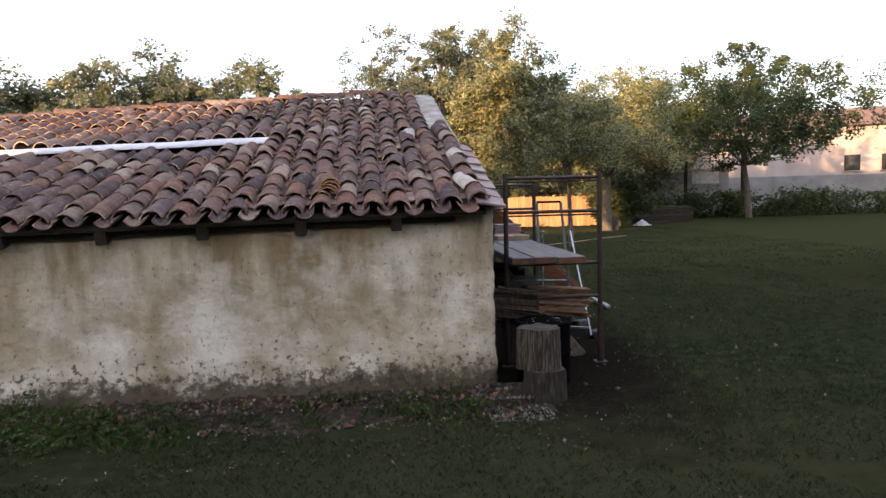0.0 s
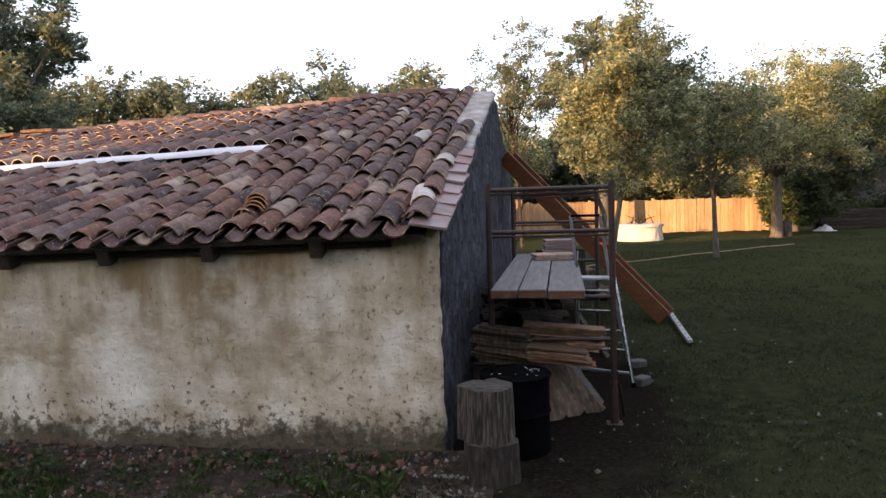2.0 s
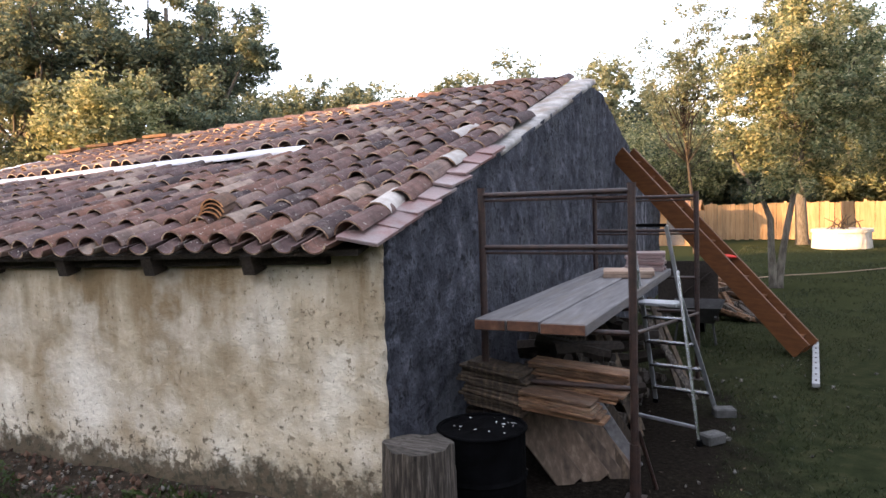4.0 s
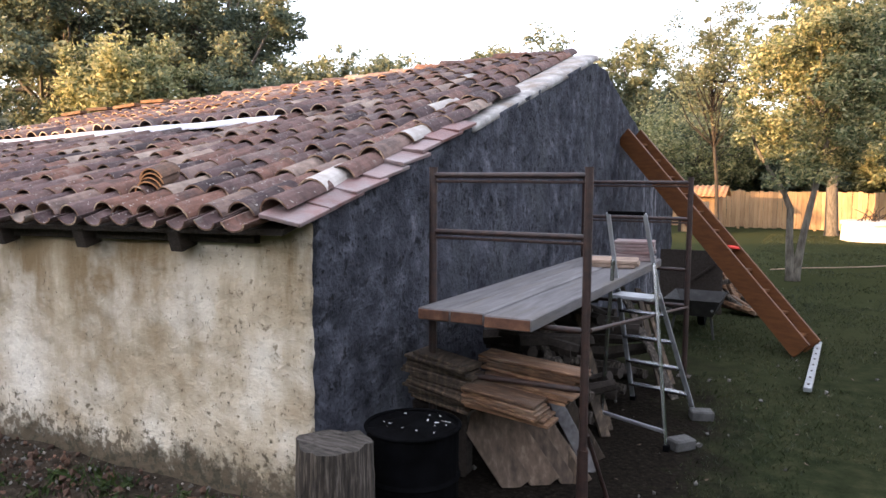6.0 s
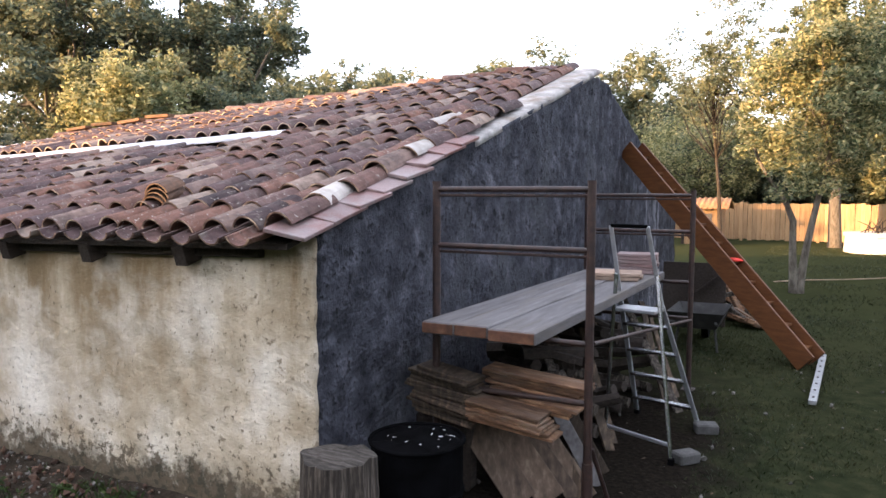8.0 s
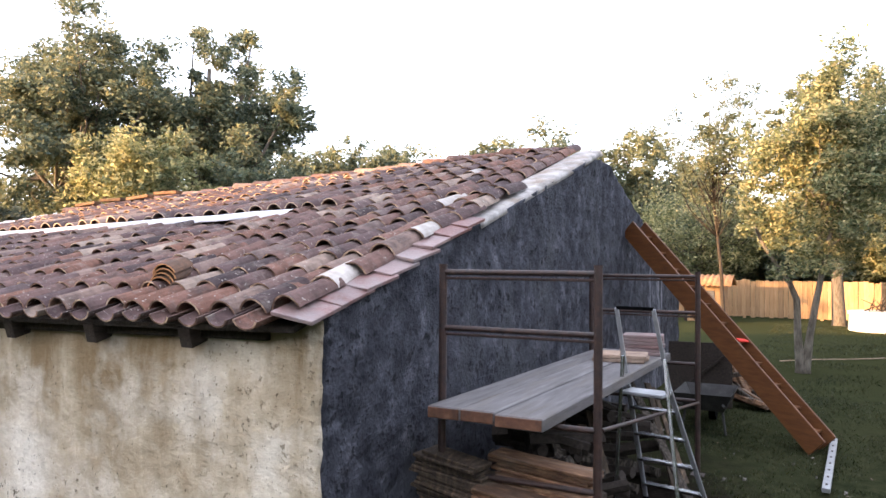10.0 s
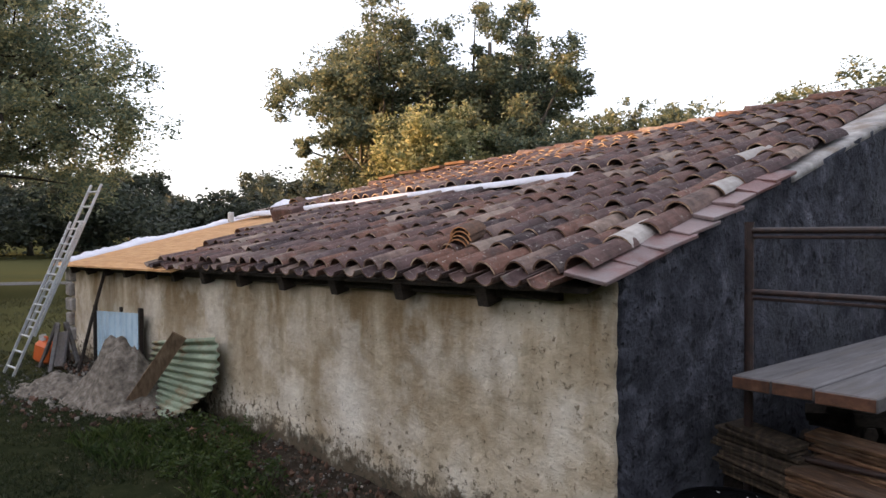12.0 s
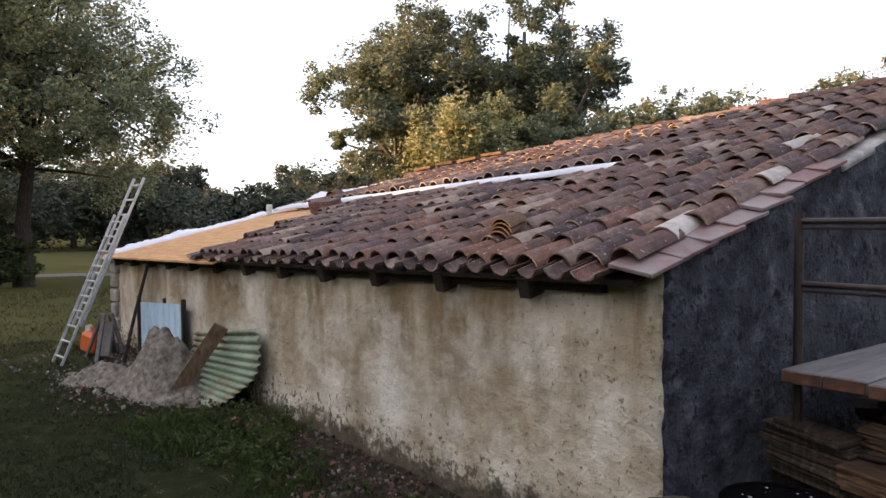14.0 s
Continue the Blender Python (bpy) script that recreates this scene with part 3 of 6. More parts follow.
def rough_wall(name, label, fn, nu, nv, depth, material, bump=0.02):
    """A plastered wall with an uneven face: fn(u, v) gives the face, depth the way to its back."""
    verts, faces = [], []
    d = Vector(depth)
    nrm = -d.normalized()
    for j in range(nv + 1):
        for i in range(nu + 1):
            p = Vector(fn(i / nu, j / nv))
            q = p * 1.0
            k = noise.noise(q * 2.2) * 1.0 + noise.noise(q * 7) * 0.5 + noise.noise(q * 17) * 0.35
            verts.append(p + nrm * bump * k)
    for j in range(nv):
        for i in range(nu):
            a = j * (nu + 1) + i
            faces.append((a, a + 1, a + nu + 2, a + nu + 1))
    m = len(verts)
    edge = [i for i in range(nu + 1)] + [(j + 1) * (nu + 1) - 1 for j in range(1, nv + 1)] + [nv * (nu + 1) + i for i in range(nu - 1, -1, -1)] + [j * (nu + 1) for j in range(nv - 1, 0, -1)]
    for e in edge:
        verts.append(Vector(verts[e]) + d)
    for i in range(len(edge)):
        j = (i + 1) % len(edge)
        faces.append((edge[j], edge[i], m + i, m + j))
    faces.append([m + i for i in range(len(edge) - 1, -1, -1)])
    ob = new(name, raw_mesh(name, [tuple(v) for v in verts], faces, material, True))
    return tagged(ob, label, "wall", kind="structure")


def corner_x(z):
    """The worn corner of the barn, never quite upright."""
    return 0.035 + 0.028 * noise.noise((0.3, 1.7, z * 2.3)) + 0.018 * noise.noise((4.3, 0.7, z * 7.0)) + 0.011 * noise.noise((2.3, 5.7, z * 19.0))


rough_wall("wall_south", "cream lime-rendered barn wall with brown run-down stains and a dirty foot",
           lambda u, v: (WALL_L + (corner_x(-0.1 + v * 1.65) - 0.008 - WALL_L) * u, 0.012 * max(0.0, (u - 0.993) / 0.007) ** 2, -0.1 + v * (roof_z(WALL_L * (1 - u), 0) - 0.02 + 0.1)), 420, 70, (-0.14, 0.38, 0), M_RENDER, 0.02)


def gable_pt(u, v):
    y = 0.02 + 10.64 * u
    top = roof_z(0, y) if y < RIDGE_Y else roof_z(0, 2 * RIDGE_Y - y)
    top -= -0.005 + 0.08 * math.exp(-((y - RIDGE_Y) / 0.25) ** 2)
    z = -0.1 + v * (top + 0.1)
    near = max(0.0, 1 - y / 0.3) ** 2
    return (0.045 + (corner_x(z) - 0.045) * near, y, z)


rough_wall("wall_east", "gable wall with rough grey cement render, its shade darkened into the colour", gable_pt, 420, 120, (-0.36, 0, 0), M_CEMENT_SHADE, 0.026)
w = block((WALL_L + 0.2, 5.3, 0.6), (0.36, 9.9, 1.5), w=0.02)
tagged(part("wall_west", w, M_RENDER), "far end wall of the barn in cream render", "wall", kind="structure")
w = block((WALL_L / 2 - 0.2, 10.45, 0.6), (-WALL_L - 0.8, 0.36, 1.5), w=0.02)
tagged(part("wall_north", w, M_RENDER), "back wall of the barn in cream render", "wall", kind="structure")

# corner stones of the far end, proud of the render
for i in range(6):
    c = block((WALL_L + 0.05 + 0.03 * (i % 2), -0.01, 0.12 + 0.22 * i), (0.22 + 0.10 * (i % 2), 0.12, 0.19), w=0.02)
    tagged(part("corner_stone", c, M_MORTAR), "rough pale stone at the corner of the barn", "stone", kind="structure")


def build_deck():
    verts, faces = [], []
    nx, ny = 40, 24
    for s in (1, -1):
        for lay in (0.0, -0.03):
            for j in range(ny + 1):
                for i in range(nx + 1):
                    x = WALL_L - 0.12 + (-0.05 - WALL_L + 0.12) * i / nx
                    y = EAVE_Y + 0.08 + (RIDGE_Y - EAVE_Y - 0.08) * j / ny
                    z = roof_z(x, y) - 0.012 + lay
                    verts.append((x, y if s > 0 else 2 * RIDGE_Y - y, z))
    for s in range(2):
        o = s * 2 * (nx + 1) * (ny + 1)
        q = (nx + 1) * (ny + 1)
        for j in range(ny):
            for i in range(nx):
                a = o + j * (nx + 1) + i
                f = (a, a + 1, a + nx + 2, a + nx + 1)
                g = tuple(k + q for k in f)
                faces.append(f if s == 0 else f[::-1])
                faces.append(g[::-1] if s == 0 else g)
        for i in range(nx):
            a = o + i
            faces.append((a + 1, a, a + q, a + q + 1))
        for j in range(ny):
            for a in (o + j * (nx + 1), o + j * (nx + 1) + nx):
                faces.append((a, a + nx + 1, a + nx + 1 + q, a + q))
    ob = new("roof", raw_mesh("roof", verts, faces, M_DARKWOOD))
    return tagged(ob, "low barn roof half re-tiled with old clay tiles over yellow sheathing", "roof", kind="structure")


roof = build_deck()


def sheathing():
    """Bare boards of the part not yet tiled, laid side by side up the slope."""
    rng = random.Random(9)
    y = EAVE_Y - 0.04
    i = 0
    while y < RIDGE_Y - 0.2:
        w = 0.19
        n = 12
        verts, faces = [], []
        x0, x1 = WALL_L - 0.16 + rng.random() * 0.05, -5.2
        for k in range(n + 1):
            x = x0 + (x1 - x0) * k / n
            for yy in (y, y + w - 0.006):
                for lay in (-0.008, 0.014):
                    verts.append((x, yy, roof_z(x, yy) + lay))
        for k in range(n):
            a = 4 * k
            faces += [(a + 1, a + 5, a + 7, a + 3), (a, a + 4, a + 5, a + 1), (a + 3, a + 7, a + 6, a + 2), (a + 2, a + 6, a + 4, a)]
        faces += [(0, 1, 3, 2), (4 * n + 2, 4 * n + 3, 4 * n + 1, 4 * n)]
        ob = new("sheathing_board", raw_mesh("sheathing_board", verts, faces, M_SHEATH))
        ob.parent = roof
        y += w
        i += 1


sheathing()
for i in range(12):
    x = -0.80 - 0.78 * i
    r = beam((x, EAVE_Y + 0.08, roof_z(x, EAVE_Y + 0.08) - 0.09), (x, 1.0, roof_z(x, 1.0) - 0.09), 0.09, 0.12)
    part("rafter", r, M_DARKWOOD, roof, "dark rafter end under the eave")


# dark beam added along the wall top, standing for the eave's shade
shade_beam = joined([beam((x, -0.02, roof_z(x, -0.02) - 0.075), (x - 0.615, -0.02, roof_z(x - 0.615, -0.02) - 0.075), 0.05, 0.10) for x in (-0.30 - 0.615 * k for k in range(15))])
part("wall_plate", shade_beam, M_DARKWOOD, roof, "dark beam added for the shade under the eave")


def tile_shape(cover, length=0.42, seg=8, r0=0.094, r1=0.080, th=0.013):
    """One curved clay tile along +y, its lower end at the origin."""
    verts, faces = [], []
    for y, r in ((0, r0), (length, r1)):
        for rr in (r, r - th):
            for k in range(seg + 1):
                a = math.pi * k / seg
                x, z = rr * math.cos(a), rr * math.sin(a) ** 1.3 * (0.78 if cover else 0.66)
                verts.append((x, y, z if cover else -z))
    n = seg + 1
    for k in range(seg):
        o, i, o2, i2 = k, n + k, 2 * n + k, 3 * n + k
        fs = [(o, o + 1, o2 + 1, o2), (i + 1, i, i2, i2 + 1), (o + 1, o, i, i + 1), (o2, o2 + 1, i2 + 1, i2)]
        faces += fs if not cover else [f[::-1] for f in fs]
    faces += [(0, 2 * n, 3 * n, n), (n - 1, 2 * n - 1, 4 * n - 1, 3 * n - 1)]
    return verts, faces


COVER, PAN, STUB = tile_shape(True), tile_shape(False, 0.42, 8, 0.076, 0.094), tile_shape(True, 0.20, 8, 0.085, 0.080)
RIM = [4 * k + 2 for k in range(8)]
PITCH, COURSE = 0.22, 0.31


def roof_frame(x, y, lift, rng, jit=1.0):
    """The pose of a tile lying on the roof at x, y."""
    ex = Vector((1, 0, (roof_z(x + 0.1, y) - roof_z(x - 0.1, y)) / 0.2)).normalized()
    ey = Vector((0, 1, (roof_z(x, y + 0.1) - roof_z(x, y - 0.1)) / 0.2)).normalized()
    ez = ex.cross(ey).normalized()
    m = Matrix((ex, ey, ez)).transposed().to_4x4()
    m.translation = Vector((x, y, roof_z(x, y) + 0.014 * noise.noise((x * 1.4, y * 1.1, 6.0)))) + ez * lift
    return m @ pose(rng.gauss(0, 0.006) * jit, rng.gauss(0, 0.016) * jit, rng.gauss(0, 0.005) * jit, rng.gauss(-1.9, 1.1), rng.gauss(0, 4.0) * jit, rng.gauss(0, 3.0) * jit)


def tiled(x, y):
    """Whether the roof is tiled at x, y."""
    if y < 2.2:
        edge = -5.75 - 0.42 * max(0.0, y + 0.1) + 0.22 * math.sin(y * 9)
        if x < edge:
            return False
    if x < -2.25 and 2.12 < y < 2.6:
        return False
    if x > -0.25 and y > 2.9:
        return False
    if y >= 2.2 and x < -8.9 + 0.35 * math.sin(y * 7):
        return False
    return True


def build_tiles():
    rng = random.Random(5)
    meshes = {}
    for nm, shape, m in (("cover", COVER, M_TILE), ("pale", COVER, M_TILE_PALE), ("pan", PAN, M_TILE)):
        meshes[nm] = raw_mesh("roof_tile", shape[0], shape[1], m, False, M_RIM, RIM)
    allv, allf, nv, rims = [], [], 0, []
    count = 0
    cols = int(9.0 / PITCH)
    for c in range(cols):
        xc = -0.105 - PITCH * c
        for row in range(19):
            y = EAVE_Y + COURSE * row
            if y > RIDGE_Y - 0.2:
                continue
            for kind in ("pan", "cover"):
                x = xc if kind == "cover" else xc - PITCH / 2
                yy = y + (0.10 if kind == "cover" else -0.02) + rng.gauss(0, 0.008)
                if row == 0:
                    yy += rng.gauss(0.0, 0.012)
                if not tiled(x, yy + 0.05):
                    continue
                m = roof_frame(x, yy, (0.046 if c else 0.080) if kind == "cover" else 0.074, rng)
                near = x > -2.75 and (kind == "cover" or row < 2)
                if near and count < 300:
                    count += 1
                    pale = kind == "cover" and ((rng.random() < 0.015 and c > 1) or (c, row) in ((0, 1), (0, 4), (2, 8)))
                    ob = new("roof_tile", meshes["pale" if pale else kind])
                    ob.matrix_basis = m
                    ob.parent = roof
                else:
                    vs, fs = COVER if kind == "cover" else PAN
                    arr = np.array(vs) @ np.array(m.to_3x3()).T + np.array(m.translation)
                    allv.append(arr)
                    rims += [len(allf) + k for k in RIM]
                    allf += [tuple(i + nv for i in f) for f in fs]
                    nv += len(vs)
    # the row of ridge tiles, laid end to end along the top
    x = -0.45
    while x > -9.4:
        vs, fs = tile_shape(True, 0.42, 8, 0.10, 0.085)
        m = pose(x, RIDGE_Y, roof_z(x, RIDGE_Y) + 0.035 + rng.gauss(0, 0.008), rng.gauss(3, 1), rng.gauss(0, 3), 90 + rng.gauss(0, 2.5))
        arr = np.array(vs) @ np.array(m.to_3x3()).T + np.array(m.translation)
        allv.append(arr)
        allf += [tuple(i + nv for i in f) for f in fs]
        nv += len(vs)
        x -= 0.36
    # the lowest course above the film: raised, its broken ends coloured paler as if lit
    raised = raw_mesh("roof_tile", COVER[0], COVER[1], M_TILE, False, M_RIMPALE, RIM)
    for c in range(33):
        x = -1.80 - PITCH * c
        ob = new("roof_tile", raised)
        ob.matrix_basis = roof_frame(x, 2.60 + rng.gauss(0, 0.02), 0.085 + rng.gauss(0, 0.008), rng, 1.3)
        ob.parent = roof
    ob = new("tile_field", raw_mesh("tile_field", np.concatenate(allv).tolist(), allf, M_TILE_BULK, False, M_RIM, rims))
    ob.parent = roof
    tagged(ob, "field of old curved clay tiles", kind="stuff")
    return meshes


TILE_MESH = build_tiles()


def build_verge():
    rng = random.Random(3)
    for i in range(8):
        y = -0.19 + 0.254 * i
        m = roof_frame(-0.015, y, 0.052 + 0.004 * i, rng, 0.5) @ pose(0, 0, 0, 0, 12, 0)
        bm = bmesh.new()
        bmesh.ops.create_cube(bm, size=1.0, matrix=m @ pose(0, 0.17, 0.0, -1.2) @ Matrix.Diagonal((0.25, 0.33, 0.022, 1)))
        bevel(bm, 0.003)
        part("verge_tile", bm, M_TILE_RED, roof, "flat pinkish red clay verge tile")
    # mortar band along the upper gable
    verts, faces = [], []
    n = 60
    for i in range(n + 1):
        y = 1.95 + (RIDGE_Y - 0.02 - 1.95) * i / n
        inner = -0.12 - 0.15 * min(1.0, max(0.0, (y - 2.3) / 0.9))
        e = 0.007 * noise.noise((y * 4, 0, 0))
        z = roof_z(-0.1, y)
        for x, dz in ((inner, 0.02), (inner + 0.03 + e, 0.038), (inner * 0.5, 0.042 + e), (-0.02, 0.036), (0.045 + e, 0.022), (0.052 + e * 2, -0.03 + e), (inner, -0.05)):
            verts.append((x, y, z + dz + 0.008 * noise.noise((x * 5, y * 2.2, 2))))
    for i in range(n):
        for k in range(6):
            a = i * 7 + k
            faces.append((a, a + 1, a + 8, a + 7))
    faces += [tuple(range(7))[::-1], tuple(n * 7 + k for k in range(7))]
    ob = new("mortar_band", raw_mesh("mortar_band", verts, faces, M_MORTAR, True))
    ob.parent = roof
    tagged(ob, "pale fresh mortar along the gable edge")


build_verge()


def film_strip(name, x0, x1, y0, y1, lift, label):
    verts, faces = [], []
    n = 80
    for i in range(n + 1):
        x = x0 + (x1 - x0) * i / n
        for k, y in enumerate(np.linspace(y0, y1, 5)):
            z = roof_z(x, y) + lift + 0.025 * noise.noise((x * 1.1, y * 2, 0)) + (-0.02, 0.022, 0.026, 0.026, 0.012)[k]
            verts.append((x, y, z))
    for i in range(n):
        for k in range(4):
            a = i * 5 + k
            faces.append((a, a + 1, a + 6, a + 5))
    ob = new(name, raw_mesh(name, verts, faces, M_FILM, True))
    so = ob.modifiers.new("thick", "SOLIDIFY")
    so.thickness = 0.006
    ob.parent = roof
    return tagged(ob, label)


film_strip("film_strip", -9.3, -2.06, 2.39, 2.56, 0.082, "strip of white roofing film in the gap of the tiles")


def verge_film():
    verts, faces = [], []
    n = 140
    for i in range(n + 1):
        y = -0.1 + 5.3 * i / n
        for k in range(6):
            x = WALL_L - 0.14 + 0.10 * k + 0.03 * noise.noise((y * 3, k, 0)) - (0.05 if k == 0 else 0)
            z = roof_z(x, y) + 0.03 + (0.17 * abs(noise.noise((x * 4, y * 1.5, 5))) ** 1.2 + 0.05 * abs(noise.noise((x * 9, y * 7, 2))) if 0 < k < 5 else -0.02)
            verts.append((x, y, z))
    for i in range(n):
        for k in range(5):
            a = i * 6 + k
            faces.append((a + 1, a, a + 6, a + 7))
    ob = new("verge_film", raw_mesh("verge_film", verts, faces, M_FILM, True))
    so = ob.modifiers.new("thick", "SOLIDIFY")
    so.thickness = 0.006
    ob.parent = roof
    tagged(ob, "crumpled white roofing film along the far edge")


verge_film()


def lying_tiles(at, n, label, group="", turn=0.0, material=None, step=0.027, name="tile_stack"):
    """A stack of curved tiles nested on edge on the roof."""
    rng = random.Random(int(at[0] * 100))
    base = thing(name, (at[0], at[1], roof_z(at[0], at[1]) + 0.07), label, "roof tiles", group)
    for i in range(n):
        me = raw_mesh("tile", STUB[0], STUB[1], material or M_TILE_STUB, False, M_TILE_NEW, RIM)
        ob = new("tile", me)
        ob.parent = base
        ob.matrix_basis = pose(0.012 * rng.gauss(0, 1), 0.02 * rng.gauss(0, 1), 0.01 + step * i, 14, rng.gauss(0, 5), turn + rng.gauss(0, 5))
    return base


for (x, y, n, t) in ((-1.36, 0.22, 4, 14), (-8.0, 2.75, 4, 14)):
    lying_tiles((x, y), n, "small stack of nested clay tiles lying on the roof", "tile stacks on the roof", t)
bm = block((-6.85, 2.02, roof_z(-6.85, 2.02) + 0.10), (0.60, 0.20, 0.17), (16, 0, 0), 0.01)
tagged(part("tile_crate", bm, M_TILE), "dark brick-red pack of tiles standing on the sheathing", "roof tiles")
bm = block((-9.25, 2.3, roof_z(-9.25, 2.3) + 0.11), (0.08, 0.08, 0.17), (0, 0, 0), 0.01)
tagged(part("white_block", bm, M_WHITEPAINT), "small white block standing on the roof beside the film", "block")
rng = random.Random(11)
for i in range(4):
    x = -8.8 + 0.62 * i
    bm = beam((x, 5.05, roof_z(x, 5.05) + 0.16 + 0.03 * (i % 2)), (x + 0.55, 5.0, roof_z(x + 0.55, 5.0) + 0.17), 0.12, 0.045)
    tagged(part("roof_batten", bm, M_BOARD), "loose timber lying along the top of the roof", "timber", "loose roof timbers")


# ---- scaffold at the gable ----
scaffold = thing("scaffold", (0.8, 2.4, 0), "rust-brown tubular scaffold standing on the grass by the gable", "scaffold")


def pipe_frame(y, xl, xr, top):
    for x in (xl, xr):
        p = part("post", tube([(x, y, 0.0), (x, y, top)], 0.024, 14), M_RUST, scaffold)
        part("foot_plate", block((x, y, 0.008), (0.12, 0.12, 0.012), w=0.002), M_RUST, p)
        part("post_cap", tube([(x, y, top - 0.002), (x, y, top + 0.012)], 0.026, 14), M_RUST, p)
    for z in (top - 0.035, top - 0.365, 1.0, 0.67):
        part("crossbar", tube([(xl, y, z), (xr, y, z)], 0.017, 12), M_RUST, scaffold)
    for z in (top - 0.07, top - 0.40):
        part("thin_bar", tube([(xl, y, z), (xr, y, z)], 0.009, 8), M_RUST, scaffold)


pipe_frame(0.83, 0.30, 1.235, 1.875)
pipe_frame(3.92, 0.33, 1.31, 1.83)
part("base_sleeve", tube([(1.235, 0.83, 0.0), (1.235, 0.83, 0.34)], [0.034, 0.030], 14), M_RUST, scaffold)
part("brace", tube([(1.255, 0.84, 0.42), (1.33, 1.02, 0.0)], 0.013, 10), M_RUST, scaffold)
part("brace", tube([(1.25, 0.86, 1.0), (1.32, 3.90, 0.66)], 0.012, 10), M_RUST, scaffold)
for x0, x1, y0, y1, z in ((0.31, 0.52, 0.62, 4.0, 1.052), (0.525, 0.735, 0.60, 4.02, 1.057), (0.74, 1.02, 0.575, 3.95, 1.052)):
    bm = beam(((x0 + x1) / 2, y0, z), ((x0 + x1) / 2 + 0.05, y1, z), x1 - x0 - 0.006, 0.07, w=0.006)
    plank = tagged(part("scaffold_plank", bm, M_GREYWOOD), "thick weathered grey plank lying on the scaffold bars", "plank", "scaffold planks")
    part("sawn_end", block(((x0 + x1) / 2, y0 - 0.002, z), (x1 - x0 - 0.018, 0.010, 0.058), w=0.002), M_PLANKEND, plank, "red-brown sawn end")


def tile_pile(name, at, nx, ny, nz, size, material, label, turn=0):
    rng = random.Random(int(at[1] * 77))
    base = thing(name, at, label, "roof tiles")
    for k in range(nz):
        for i in range(nx):
            for j in range(ny):
                c = ((i - (nx - 1) / 2) * size[0] + rng.gauss(0, 0.008), (j - (ny - 1) / 2) * size[1], (k + 0.5) * size[2])
                bm = block((0, 0, 0), (size[0] * 0.97, size[1] * 0.96, size[2] * 0.9), w=0.004)
                bm.transform(Matrix.Translation(at) @ pose(0, 0, 0, 0, 0, turn) @ pose(*c, 0, 0, rng.gauss(0, 2)))
                part("flat_tile", bm, material, base)
    return base


tile_pile("flat_tile_pile", (0.80, 3.15, 1.09), 2, 2, 2, (0.22, 0.17, 0.032), M_TILE_TAN, "low pile of flat tan clay tiles on the scaffold planks", 8)
tile_pile("red_tile_pile", (0.86, 3.72, 1.09), 1, 2, 6, (0.36, 0.14, 0.03), M_TILE_RED, "pile of red-brown clay tiles at the far end of the planks", 5)


# ---- aluminium stepladder ----
def stepladder():
    s = thing("stepladder", (1.3, 2.3, 0), "aluminium stepladder with handrail and platform standing beside the scaffold", "stepladder")
    tl, tr = Vector((1.02, 2.46, 1.0)), Vector((1.33, 2.40, 1.0))
    fl, fr = Vector((1.05, 2.98, 0.0)), Vector((1.55, 2.85, 0.0))
    hl, hr = Vector((0.965, 2.32, 1.58)), Vector((1.24, 2.27, 1.58))
    for f, t, h in ((fl, tl, hl), (fr, tr, hr)):
        r = part("rail", beam(f, t, 0.02, 0.035, (1, 0, 0)), M_ALUDULL, s)
        part("rubber_foot", block(f + Vector((0, 0, 0.02)), (0.04, 0.07, 0.05)), M_BLACK, r)
        part("handrail", beam(t, h, 0.02, 0.03, (1, 0, 0)), M_ALUDULL, s)
    part("handle_bar", beam(hl, hr, 0.025, 0.025), M_BLACK, s, "black handle bar")
    for i in range(4):
        f = (i + 0.75) / 4.55
        a, b = fl.lerp(tl, f), fr.lerp(tr, f)
        part("tread", beam(a, b, 0.07, 0.022), M_ALU, s)
    part("platform", beam((tl + Vector((0, -0.08, -0.03))), (tr + Vector((0, -0.08, -0.03))), 0.20, 0.025), M_ALUDULL, s)
    bl, br = Vector((0.985, 2.17, 0.0)), Vector((1.50, 1.93, 0.0))
    for f, t in ((bl, Vector((1.025, 2.27, 1.24))), (br, Vector((1.33, 2.20, 1.24)))):
        r = part("support_leg", beam(f, t, 0.02, 0.026, (1, 0, 0)), M_ALU, s)
        part("rubber_foot", block(f + Vector((0, 0, 0.02)), (0.04, 0.05, 0.05)), M_BLACK, r)
    part("brace", beam(bl.lerp(Vector((1.025, 2.27, 1.24)), 0.1), br.lerp(Vector((1.33, 2.20, 1.24)), 0.1), 0.02, 0.025), M_ALUDULL, s)


stepladder()
for i, (x, y) in enumerate(((1.62, 2.72), (1.58, 2.02))):
    tagged(part("concrete_block", block((x, y, 0.04), (0.17, 0.12, 0.08), (0, 0, 20 + 30 * i), 0.012), M_BLOCK), "grey concrete block lying on the grass", "block", "blocks on the grass")


